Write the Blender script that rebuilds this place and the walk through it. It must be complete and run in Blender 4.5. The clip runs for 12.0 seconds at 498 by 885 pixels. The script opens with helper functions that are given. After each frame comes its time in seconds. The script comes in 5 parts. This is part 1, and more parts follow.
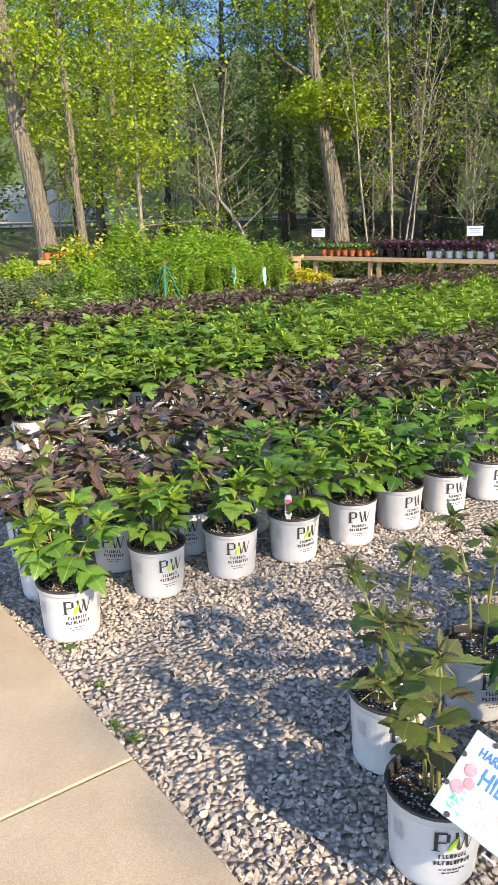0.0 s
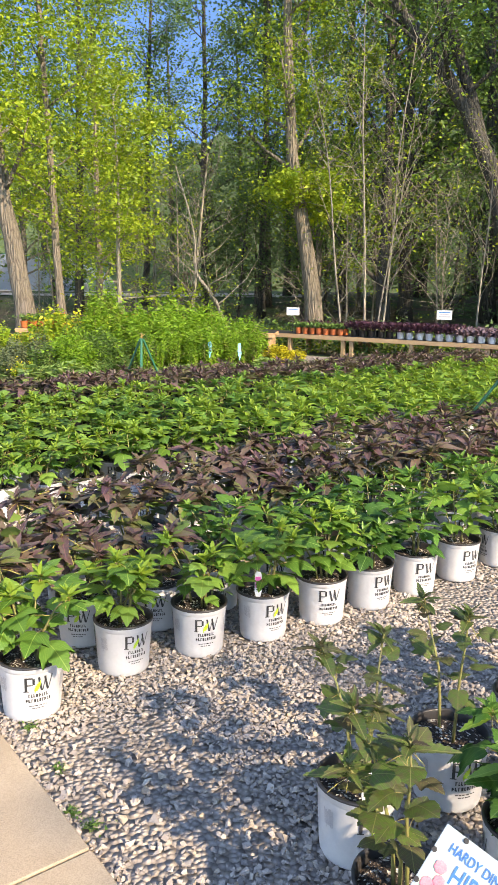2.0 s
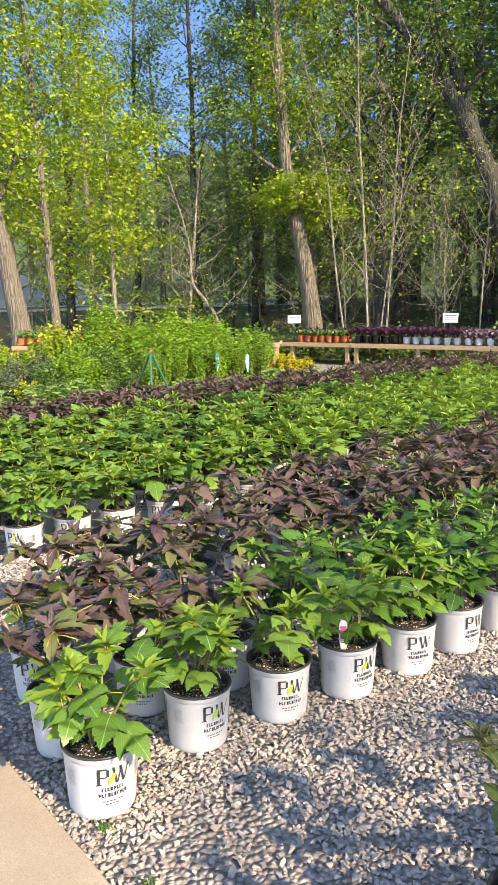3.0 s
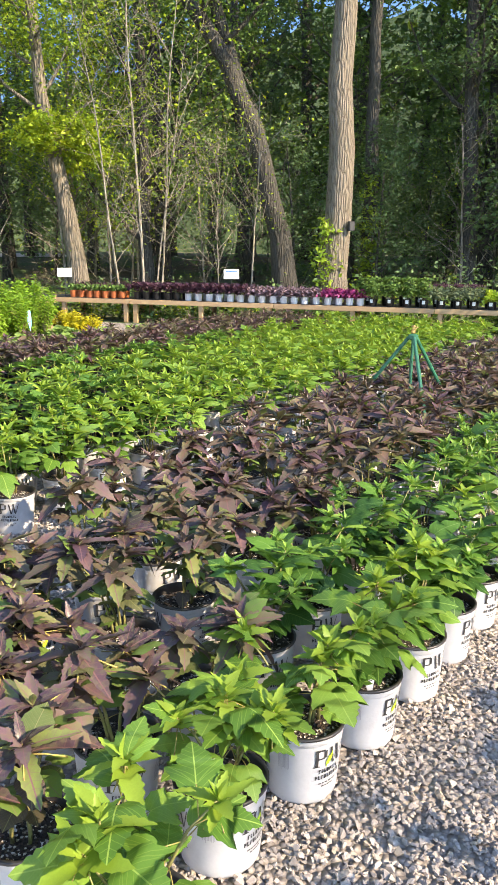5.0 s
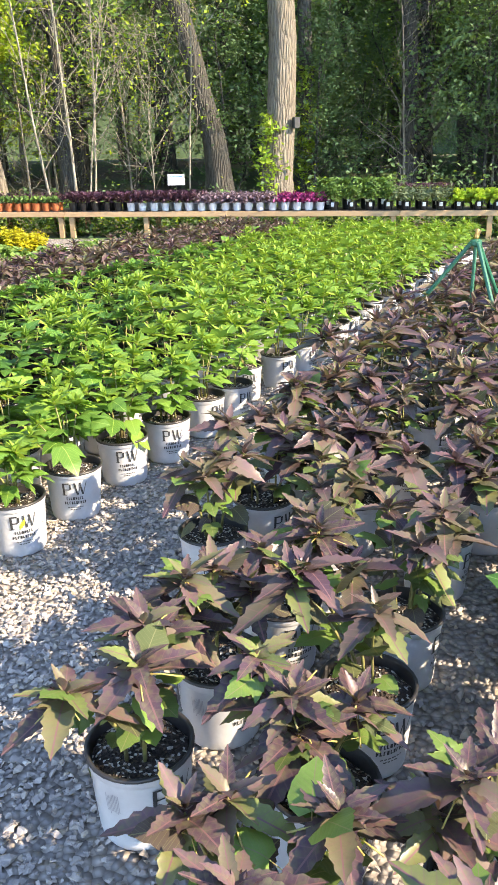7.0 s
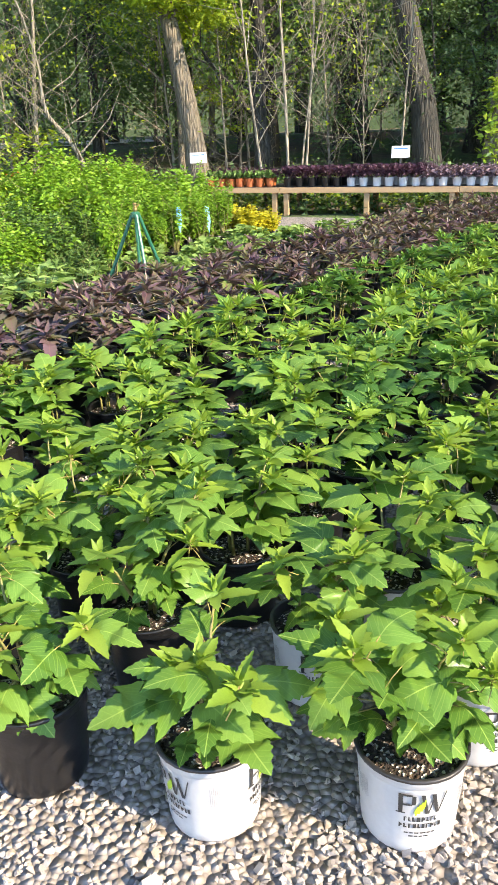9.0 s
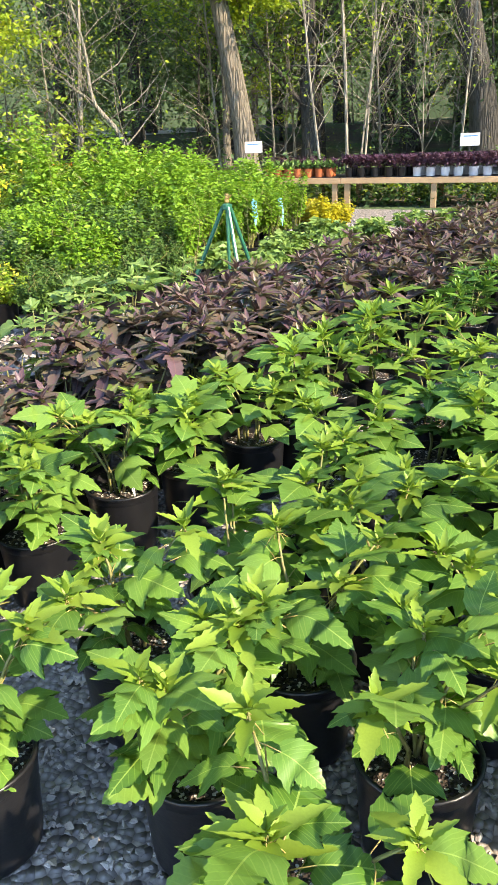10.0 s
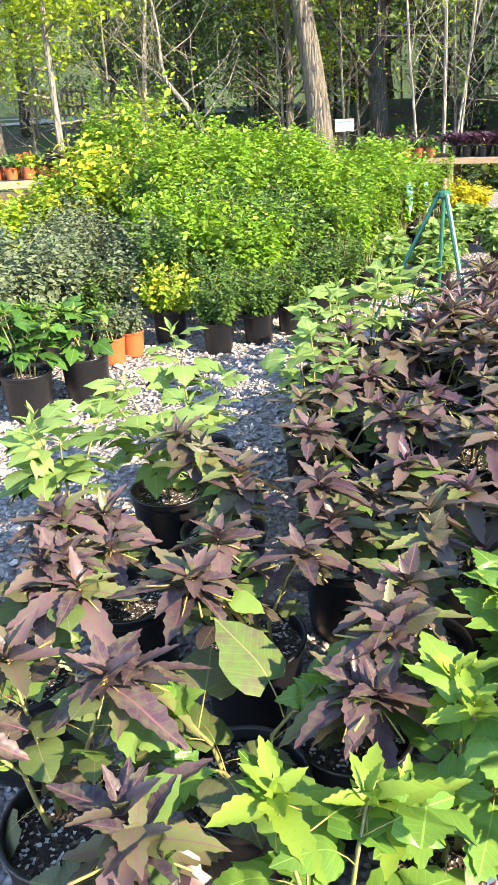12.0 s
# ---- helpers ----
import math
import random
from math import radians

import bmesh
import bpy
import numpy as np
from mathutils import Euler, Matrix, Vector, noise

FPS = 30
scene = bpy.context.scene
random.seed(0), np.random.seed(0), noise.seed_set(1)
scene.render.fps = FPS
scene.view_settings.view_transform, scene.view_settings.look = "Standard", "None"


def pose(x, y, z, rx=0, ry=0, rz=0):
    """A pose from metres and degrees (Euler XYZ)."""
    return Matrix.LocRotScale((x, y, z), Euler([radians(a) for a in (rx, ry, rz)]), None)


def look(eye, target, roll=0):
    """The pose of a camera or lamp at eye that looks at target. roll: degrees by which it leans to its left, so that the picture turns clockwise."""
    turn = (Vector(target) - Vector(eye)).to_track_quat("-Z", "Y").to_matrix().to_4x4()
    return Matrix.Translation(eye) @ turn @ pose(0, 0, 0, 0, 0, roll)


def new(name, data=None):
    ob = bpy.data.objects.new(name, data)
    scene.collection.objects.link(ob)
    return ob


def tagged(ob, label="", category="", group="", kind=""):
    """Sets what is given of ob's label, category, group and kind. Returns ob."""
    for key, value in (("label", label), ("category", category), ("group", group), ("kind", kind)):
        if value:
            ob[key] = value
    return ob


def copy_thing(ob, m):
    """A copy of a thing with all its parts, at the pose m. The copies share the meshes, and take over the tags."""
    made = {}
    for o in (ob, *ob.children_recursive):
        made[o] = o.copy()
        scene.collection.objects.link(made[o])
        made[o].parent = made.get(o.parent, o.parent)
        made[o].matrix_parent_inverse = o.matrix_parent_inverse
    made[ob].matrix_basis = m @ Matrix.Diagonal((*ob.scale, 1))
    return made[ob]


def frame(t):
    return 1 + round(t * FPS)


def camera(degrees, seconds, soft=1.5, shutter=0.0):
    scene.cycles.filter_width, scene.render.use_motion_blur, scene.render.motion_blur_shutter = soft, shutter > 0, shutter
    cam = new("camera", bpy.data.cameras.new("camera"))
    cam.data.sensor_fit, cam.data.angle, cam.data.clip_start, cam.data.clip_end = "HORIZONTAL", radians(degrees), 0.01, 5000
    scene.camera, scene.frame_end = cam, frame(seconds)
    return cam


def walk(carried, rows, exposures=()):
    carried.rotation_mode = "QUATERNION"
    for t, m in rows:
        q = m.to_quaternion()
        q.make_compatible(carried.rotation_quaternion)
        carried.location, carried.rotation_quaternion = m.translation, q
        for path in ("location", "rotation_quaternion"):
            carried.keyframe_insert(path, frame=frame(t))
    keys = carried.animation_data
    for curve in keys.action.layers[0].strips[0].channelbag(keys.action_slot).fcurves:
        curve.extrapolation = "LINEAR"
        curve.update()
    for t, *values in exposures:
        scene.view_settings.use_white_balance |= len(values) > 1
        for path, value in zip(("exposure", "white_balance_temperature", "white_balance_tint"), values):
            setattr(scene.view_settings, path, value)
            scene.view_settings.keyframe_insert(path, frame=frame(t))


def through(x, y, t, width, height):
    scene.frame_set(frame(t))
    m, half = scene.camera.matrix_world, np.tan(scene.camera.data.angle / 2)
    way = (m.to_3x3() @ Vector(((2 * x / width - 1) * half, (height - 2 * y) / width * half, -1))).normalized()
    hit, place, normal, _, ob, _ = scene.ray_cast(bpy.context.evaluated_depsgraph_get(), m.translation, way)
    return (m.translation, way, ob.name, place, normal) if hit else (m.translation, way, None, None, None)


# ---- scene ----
cam = camera(35.8, 12.0)
PATH = [
    (0, (0.402, -0.306, 1.492), (0.312, 1.607, 0.914), -1.4),
    (0.5, (0.421, -0.352, 1.505), (0.408, 1.58, 0.984), -0.0),
    (1, (0.422, -0.366, 1.513), (0.419, 1.58, 1.051), 0.7),
    (1.5, (0.437, -0.369, 1.521), (0.421, 1.588, 1.108), 0.8),
    (2, (0.395, -0.312, 1.509), (0.38, 1.648, 1.112), 0.8),
    (2.5, (0.242, -0.118, 1.504), (0.221, 1.844, 1.12), -1.1),
    (2.7, (0.172, -0.032, 1.521), (0.159, 1.932, 1.142), -1.1),
    (4.3, (-0.38, 0.678, 1.487), (-0.038, 2.612, 1.112), -1.5),
    (4.5, (-0.442, 0.763, 1.481), (-0.005, 2.676, 1.094), -1.0),
    (5, (-0.611, 0.996, 1.466), (0.038, 2.824, 0.98), 0.7),
    (5.5, (-0.719, 1.26, 1.427), (-0.052, 3.056, 0.853), 0.7),
    (6, (-0.847, 1.513, 1.435), (-0.144, 3.275, 0.8), 0.8),
    (6.5, (-1.012, 1.781, 1.427), (-0.164, 3.461, 0.751), 0.0),
    (6.7, (-1.055, 1.901, 1.411), (-0.21, 3.578, 0.723), -0.5),
    (8.3, (-1.623, 3.009, 1.403), (-0.964, 4.743, 0.657), -1.5),
    (8.5, (-1.689, 3.138, 1.406), (-1.089, 4.892, 0.657), -2.0),
    (9, (-1.908, 3.426, 1.397), (-1.424, 5.215, 0.645), -1.8),
    (9.5, (-2.07, 3.766, 1.386), (-1.588, 5.552, 0.626), -1.8),
    (10, (-2.273, 4.149, 1.354), (-1.852, 5.947, 0.587), -2.2),
    (10.5, (-2.496, 4.444, 1.338), (-2.118, 6.249, 0.565), -1.7),
    (11, (-2.694, 4.712, 1.332), (-2.287, 6.508, 0.552), -1.8),
    (11.5, (-2.939, 5.058, 1.337), (-2.549, 6.853, 0.547), -2.6),
    (12, (-3.225, 5.31, 1.355), (-2.849, 7.101, 0.548), -2.8),
]
walk(cam, [(t, look(eye, target, roll)) for t, eye, target, roll in PATH], [(0.0, 2.1, 8300, 14), (2.5, 2.2, 8500, 16), (5.5, 2.62, 8400, 15), (6.6, 2.88, 8200, 14), (8.5, 2.52, 7900, 13), (10.5, 2.62, 7900, 13), (12.0, 2.92, 7800, 15)])


# ---- light ----
SUN_AZ, SUN_EL = radians(138.0), radians(32.0)
world = bpy.data.worlds.new("sky")
scene.world = world
world.use_nodes = True
wn = world.node_tree.nodes
sky = wn.new("ShaderNodeTexSky")
sky.sky_type = "NISHITA"
sky.sun_disc = False
sky.sun_elevation, sky.sun_rotation = SUN_EL, SUN_AZ
sky.air_density, sky.dust_density, sky.ozone_density = 0.65, 0.0, 3.0
wn["Background"].inputs["Strength"].default_value = 0.15
world.node_tree.links.new(sky.outputs[0], wn["Background"].inputs["Color"])
sun_dir = Vector((math.sin(SUN_AZ) * math.cos(SUN_EL), math.cos(SUN_AZ) * math.cos(SUN_EL), math.sin(SUN_EL)))
sun_data = bpy.data.lights.new("sun", "SUN")
sun_data.energy, sun_data.angle, sun_data.color = 2.2, radians(0.8), (1.0, 0.93, 0.8)
sun = new("sun", sun_data)
sun.matrix_world = look(sun_dir * 60, (0, 0, 0))

# ---- the plan: u runs along the rows of pots, v across them ----
CA, SA = math.cos(radians(38.0)), math.sin(radians(38.0))


def uv(u, v, z=0.0):
    return Vector((u * CA - v * SA, u * SA + v * CA, z))


ROW_TURN = Matrix.Rotation(radians(38.0), 4, "Z")


# ---- materials ----
def material(name):
    m = bpy.data.materials.new(name)
    m.use_nodes = True
    nt = m.node_tree
    return m, nt.nodes, nt.links, nt.nodes["Principled BSDF"]


def coords(nodes, links, scale=1.0, kind="Object"):
    tc = nodes.new("ShaderNodeTexCoord")
    mp = nodes.new("ShaderNodeMapping")
    mp.inputs["Scale"].default_value = (scale,) * 3 if isinstance(scale, (int, float)) else scale
    links.new(tc.outputs[kind], mp.inputs["Vector"])
    return mp.outputs[0]


def noise_tex(nodes, links, vec, scale, detail=4.0, rough=0.6):
    n = nodes.new("ShaderNodeTexNoise")
    n.inputs["Scale"].default_value, n.inputs["Detail"].default_value, n.inputs["Roughness"].default_value = scale, detail, rough
    links.new(vec, n.inputs["Vector"])
    return n.outputs["Fac"]


def ramp(nodes, links, fac, stops):
    r = nodes.new("ShaderNodeValToRGB")
    el = r.color_ramp.elements
    while len(el) < len(stops):
        el.new(0.5)
    for e, (p, c) in zip(el, stops):
        e.position, e.color = p, (*c, 1.0)
    links.new(fac, r.inputs["Fac"])
    return r.outputs["Color"]


def mixed(nodes, links, fac, a, b, mode="MIX"):
    n = nodes.new("ShaderNodeMix")
    n.data_type, n.blend_type = "RGBA", mode
    for sock, val in ((n.inputs[0], fac), (n.inputs[6], a), (n.inputs[7], b)):
        if isinstance(val, (int, float)):
            sock.default_value = val
        elif isinstance(val, tuple):
            sock.default_value = (*val, 1.0)
        else:
            links.new(val, sock)
    return n.outputs[2]


def bumped(nodes, links, bsdf, height, strength, distance):
    b = nodes.new("ShaderNodeBump")
    b.inputs["Strength"].default_value, b.inputs["Distance"].default_value = strength, distance
    links.new(height, b.inputs["Height"])
    links.new(b.outputs[0], bsdf.inputs["Normal"])


def randoms(nodes, links):
    """One random number for each island and object."""
    oi, ge, ad = nodes.new("ShaderNodeObjectInfo"), nodes.new("ShaderNodeNewGeometry"), nodes.new("ShaderNodeMath")
    ad.operation = "ADD"
    links.new(oi.outputs["Random"], ad.inputs[0])
    links.new(ge.outputs["Random Per Island"], ad.inputs[1])
    fr = nodes.new("ShaderNodeMath")
    fr.operation = "FRACT"
    links.new(ad.outputs[0], fr.inputs[0])
    return fr.outputs[0]


def leaf_material(name, stops, through=0.35, rough=0.45, veins=None, blotch=0.35, second=None):
    m, nodes, links, bsdf = material(name)
    out = nodes["Material Output"]
    col = ramp(nodes, links, randoms(nodes, links), stops)
    n1 = noise_tex(nodes, links, coords(nodes, links, 1.0), 28.0, 3.0)
    dark = mixed(nodes, links, blotch, col, (0.25, 0.3, 0.2), "MULTIPLY")
    col = mixed(nodes, links, n1, dark, col)
    if second:
        tint = ramp(nodes, links, noise_tex(nodes, links, coords(nodes, links, 1.0), 5.0, 3.0), [(0.42, (0, 0, 0)), (0.68, (0.8, 0.8, 0.8))])
        col = mixed(nodes, links, tint, col, second)
    if veins:
        tc = nodes.new("ShaderNodeTexCoord")
        sep = nodes.new("ShaderNodeSeparateXYZ")
        links.new(tc.outputs["UV"], sep.inputs[0])
        ab = nodes.new("ShaderNodeMath")
        ab.operation = "ABSOLUTE"
        sub = nodes.new("ShaderNodeMath")
        sub.operation = "SUBTRACT"
        sub.inputs[1].default_value = 0.5
        links.new(sep.outputs[0], sub.inputs[0])
        links.new(sub.outputs[0], ab.inputs[0])
        mid = nodes.new("ShaderNodeMath")
        mid.operation = "LESS_THAN"
        mid.inputs[1].default_value = 0.011
        links.new(ab.outputs[0], mid.inputs[0])
        # two lobe veins fan out from the stalk, fine side veins run up from the midrib
        lobe = nodes.new("ShaderNodeMath")
        lobe.operation = "MULTIPLY_ADD"
        lobe.inputs[1].default_value = -0.95
        links.new(sep.outputs[1], lobe.inputs[0])
        links.new(ab.outputs[0], lobe.inputs[2])
        lobe_off = nodes.new("ShaderNodeMath")
        lobe_off.operation = "ABSOLUTE"
        links.new(lobe.outputs[0], lobe_off.inputs[0])
        fan = nodes.new("ShaderNodeMath")
        fan.operation = "LESS_THAN"
        fan.inputs[1].default_value = 0.012
        links.new(lobe_off.outputs[0], fan.inputs[0])
        sl = nodes.new("ShaderNodeMath")
        sl.operation = "MULTIPLY_ADD"
        sl.inputs[1].default_value = -0.8
        links.new(ab.outputs[0], sl.inputs[0])
        links.new(sep.outputs[1], sl.inputs[2])
        sc = nodes.new("ShaderNodeMath")
        sc.operation = "MULTIPLY"
        sc.inputs[1].default_value = 8.0
        links.new(sl.outputs[0], sc.inputs[0])
        fr = nodes.new("ShaderNodeMath")
        fr.operation = "PINGPONG"
        fr.inputs[1].default_value = 0.5
        links.new(sc.outputs[0], fr.inputs[0])
        side = nodes.new("ShaderNodeMath")
        side.operation = "LESS_THAN"
        side.inputs[1].default_value = 0.06
        links.new(fr.outputs[0], side.inputs[0])
        ribs = nodes.new("ShaderNodeMath")
        ribs.operation = "MAXIMUM"
        links.new(side.outputs[0], ribs.inputs[0])
        links.new(fan.outputs[0], ribs.inputs[1])
        half = nodes.new("ShaderNodeMath")
        half.operation = "MULTIPLY"
        half.inputs[1].default_value = 0.3
        links.new(ribs.outputs[0], half.inputs[0])
        mx = nodes.new("ShaderNodeMath")
        mx.operation = "MAXIMUM"
        links.new(mid.outputs[0], mx.inputs[0])
        links.new(half.outputs[0], mx.inputs[1])
        col = mixed(nodes, links, mx.outputs[0], col, veins)
        bumped(nodes, links, bsdf, fr.outputs[0], 0.1, 0.003)
    links.new(col, bsdf.inputs["Base Color"])
    bsdf.inputs["Roughness"].default_value = rough
    bsdf.inputs["Specular IOR Level"].default_value = 0.35
    tl = nodes.new("ShaderNodeBsdfTranslucent")
    warm = mixed(nodes, links, 0.5, col, (1.0, 0.95, 0.35), "MULTIPLY")
    links.new(warm, tl.inputs["Color"])
    ms = nodes.new("ShaderNodeMixShader")
    ms.inputs[0].default_value = through
    links.new(bsdf.outputs[0], ms.inputs[1])
    links.new(tl.outputs[0], ms.inputs[2])
    links.new(ms.outputs[0], out.inputs["Surface"])
    return m


def plain_material(name, stops, scale, rough=0.6, bump=0.0, bump_scale=60.0, metal=0.0, by_object=0.0, stretch=(1, 1, 1)):
    m, nodes, links, bsdf = material(name)
    vec = coords(nodes, links, stretch)
    f1 = noise_tex(nodes, links, vec, scale)
    f2 = noise_tex(nodes, links, vec, scale * 9.0)
    f = nodes.new("ShaderNodeMath")
    f.operation = "MULTIPLY_ADD"
    f.inputs[1].default_value = 0.45
    links.new(f2, f.inputs[0])
    half = nodes.new("ShaderNodeMath")
    half.operation = "MULTIPLY"
    half.inputs[1].default_value = 0.6
    links.new(f1, half.inputs[0])
    links.new(half.outputs[0], f.inputs[2])
    col = ramp(nodes, links, f.outputs[0], stops)
    if by_object:
        grey = ramp(nodes, links, randoms(nodes, links), [(0.0, (1 - by_object,) * 3), (1.0, (1.0, 1.0, 1.0))])
        col = mixed(nodes, links, 1.0, col, grey, "MULTIPLY")
    links.new(col, bsdf.inputs["Base Color"])
    bsdf.inputs["Roughness"].default_value, bsdf.inputs["Metallic"].default_value = rough, metal
    if bump:
        bumped(nodes, links, bsdf, noise_tex(nodes, links, vec, bump_scale), bump, 0.01)
    return m


GREEN = leaf_material("hibiscus_green", [(0.0, (0.095, 0.22, 0.036)), (0.5, (0.155, 0.315, 0.056)), (1.0, (0.25, 0.42, 0.08))], 0.4, 0.34, (0.29, 0.44, 0.1))
DEEP = leaf_material("hibiscus_deep_green", [(0.0, (0.035, 0.11, 0.022)), (0.5, (0.06, 0.17, 0.03)), (1.0, (0.1, 0.24, 0.035))], 0.3, 0.45, (0.16, 0.28, 0.08))
PURPLE = leaf_material("hibiscus_purple", [(0.0, (0.058, 0.034, 0.05)), (0.45, (0.11, 0.062, 0.082)), (0.72, (0.18, 0.108, 0.122)), (0.87, (0.17, 0.15, 0.08)), (1.0, (0.2, 0.26, 0.07))], 0.26, 0.36, (0.19, 0.1, 0.1), second=(0.15, 0.145, 0.075))
PURPLE_LOW = leaf_material("hibiscus_purple_lower_leaf", [(0.0, (0.1, 0.07, 0.065)), (0.4, (0.12, 0.13, 0.06)), (0.7, (0.13, 0.21, 0.055)), (1.0, (0.19, 0.32, 0.07))], 0.3, 0.45, (0.2, 0.2, 0.09))
BRONZE = leaf_material("hibiscus_bronze_green", [(0.0, (0.08, 0.15, 0.035)), (0.6, (0.13, 0.21, 0.05)), (1.0, (0.12, 0.085, 0.06))], 0.32, 0.42, (0.22, 0.24, 0.09), second=(0.12, 0.085, 0.065))
PALE = leaf_material("hibiscus_pale_green", [(0.0, (0.19, 0.32, 0.08)), (1.0, (0.31, 0.45, 0.13))], 0.38, 0.5, (0.32, 0.46, 0.18))
BUD = leaf_material("young_leaf", [(0.0, (0.2, 0.33, 0.04)), (1.0, (0.32, 0.46, 0.07))], 0.4, 0.45)
HEDGE = leaf_material("hedge_leaf", [(0.0, (0.14, 0.29, 0.026)), (0.5, (0.2, 0.375, 0.033)), (1.0, (0.28, 0.46, 0.045))], 0.35, 0.5)
SHRUB_DARK = leaf_material("shrub_dark_leaf", [(0.0, (0.06, 0.13, 0.03)), (1.0, (0.14, 0.25, 0.05))], 0.28, 0.5)
SHRUB_GREY = leaf_material("shrub_grey_leaf", [(0.0, (0.1, 0.14, 0.075)), (1.0, (0.2, 0.25, 0.13))], 0.2, 0.6)
SHRUB_LIME = leaf_material("shrub_lime_leaf", [(0.0, (0.24, 0.42, 0.04)), (1.0, (0.42, 0.52, 0.06))], 0.35, 0.5)
YELLOW = leaf_material("yellow_leaf", [(0.0, (0.45, 0.42, 0.03)), (1.0, (0.68, 0.6, 0.05))], 0.35, 0.5)
MAGENTA = leaf_material("magenta_leaf", [(0.0, (0.2, 0.02, 0.1)), (1.0, (0.38, 0.05, 0.2))], 0.25, 0.5)
PLUM = leaf_material("plum_leaf", [(0.0, (0.04, 0.014, 0.03)), (1.0, (0.11, 0.045, 0.07))], 0.2, 0.45)
SILVER_PLUM = leaf_material("silver_plum_leaf", [(0.0, (0.12, 0.07, 0.1)), (1.0, (0.28, 0.2, 0.24))], 0.2, 0.5)
ORANGE_FLOWER = leaf_material("orange_flower", [(0.0, (0.55, 0.09, 0.02)), (1.0, (0.75, 0.25, 0.03))], 0.3, 0.5)
SPRING = leaf_material("spring_tree_leaf", [(0.0, (0.17, 0.28, 0.025)), (0.6, (0.3, 0.42, 0.035)), (1.0, (0.44, 0.52, 0.045))], 0.42, 0.5)
WOODS = leaf_material("woodland_leaf", [(0.0, (0.095, 0.18, 0.045)), (0.6, (0.135, 0.24, 0.055)), (1.0, (0.19, 0.31, 0.06))], 0.35, 0.5)
PINE = leaf_material("dark_woodland_leaf", [(0.0, (0.085, 0.155, 0.065)), (1.0, (0.145, 0.24, 0.09))], 0.4, 0.55)
STEM = plain_material("stem", [(0.3, (0.16, 0.11, 0.05)), (0.7, (0.22, 0.24, 0.07))], 14.0, 0.6)
PETIOLE = plain_material("petiole", [(0.3, (0.28, 0.12, 0.06)), (0.7, (0.3, 0.34, 0.08))], 14.0, 0.5)
WHITE_POT = plain_material("white_pot_plastic", [(0.2, (0.46, 0.46, 0.47)), (0.8, (0.59, 0.59, 0.6))], 9.0, 0.38, 0.08, 30.0)
BLACK_POT = plain_material("black_pot_plastic", [(0.3, (0.006, 0.006, 0.007)), (0.75, (0.013, 0.013, 0.014)), (0.95, (0.035, 0.034, 0.033))], 10.0, 0.33, 0.12, 25.0)
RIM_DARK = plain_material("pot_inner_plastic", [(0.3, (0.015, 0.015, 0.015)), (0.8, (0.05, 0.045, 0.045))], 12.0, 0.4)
ORANGE_POT = plain_material("terracotta_plastic", [(0.3, (0.42, 0.1, 0.03)), (0.8, (0.58, 0.16, 0.05))], 9.0, 0.5, by_object=0.3)
INK = plain_material("black_print", [(0.3, (0.02, 0.02, 0.022)), (0.8, (0.05, 0.05, 0.05))], 20.0, 0.5)
GREY_INK = plain_material("grey_print", [(0.3, (0.28, 0.28, 0.3)), (0.8, (0.4, 0.4, 0.42))], 20.0, 0.5)
LEAF_INK = plain_material("green_print", [(0.3, (0.3, 0.5, 0.03)), (0.8, (0.45, 0.62, 0.05))], 20.0, 0.5)
BLUE_INK = plain_material("blue_print", [(0.3, (0.015, 0.11, 0.36)), (0.8, (0.03, 0.18, 0.46))], 20.0, 0.5)
PINK_INK = plain_material("pink_print", [(0.3, (0.65, 0.12, 0.18)), (0.8, (0.75, 0.3, 0.32))], 40.0, 0.5)
TAG_WHITE = plain_material("tag_white", [(0.3, (0.54, 0.55, 0.55)), (0.8, (0.64, 0.65, 0.64))], 12.0, 0.4)
TAG_RED = plain_material("tag_red", [(0.3, (0.55, 0.03, 0.03)), (0.8, (0.7, 0.08, 0.06))], 40.0, 0.4)
TAG_PINK = plain_material("tag_pink", [(0.3, (0.5, 0.03, 0.22)), (0.8, (0.7, 0.15, 0.4))], 40.0, 0.4)
TAG_BLUE = plain_material("tag_blue", [(0.3, (0.1, 0.4, 0.6)), (0.8, (0.2, 0.55, 0.72))], 40.0, 0.4)
LUMBER = plain_material("bench_lumber", [(0.25, (0.3, 0.18, 0.09)), (0.5, (0.45, 0.29, 0.15)), (0.8, (0.55, 0.38, 0.21))], 5.0, 0.7, 0.2, 40.0, stretch=(0.25, 2, 2), by_object=0.25)
OLD_WOOD = plain_material("weathered_wood", [(0.25, (0.13, 0.075, 0.05)), (0.8, (0.26, 0.15, 0.1))], 4.0, 0.8, 0.2)
GREEN_PIPE = plain_material("green_painted_steel", [(0.3, (0.012, 0.09, 0.05)), (0.8, (0.03, 0.17, 0.1))], 12.0, 0.35)
BRASS = plain_material("brass", [(0.3, (0.5, 0.32, 0.12)), (0.8, (0.65, 0.45, 0.2))], 20.0, 0.35, metal=1.0)
STEEL_DARK = plain_material("dark_tray", [(0.3, (0.015, 0.015, 0.015)), (0.8, (0.035, 0.035, 0.035))], 12.0, 0.6)
POLY = plain_material("greenhouse_film", [(0.3, (0.24, 0.28, 0.33)), (0.8, (0.36, 0.4, 0.45))], 1.5, 0.3, 0.1, 8.0)
IVY = leaf_material("ivy_leaf", [(0.0, (0.2, 0.34, 0.03)), (1.0, (0.4, 0.52, 0.06))], 0.35, 0.5)


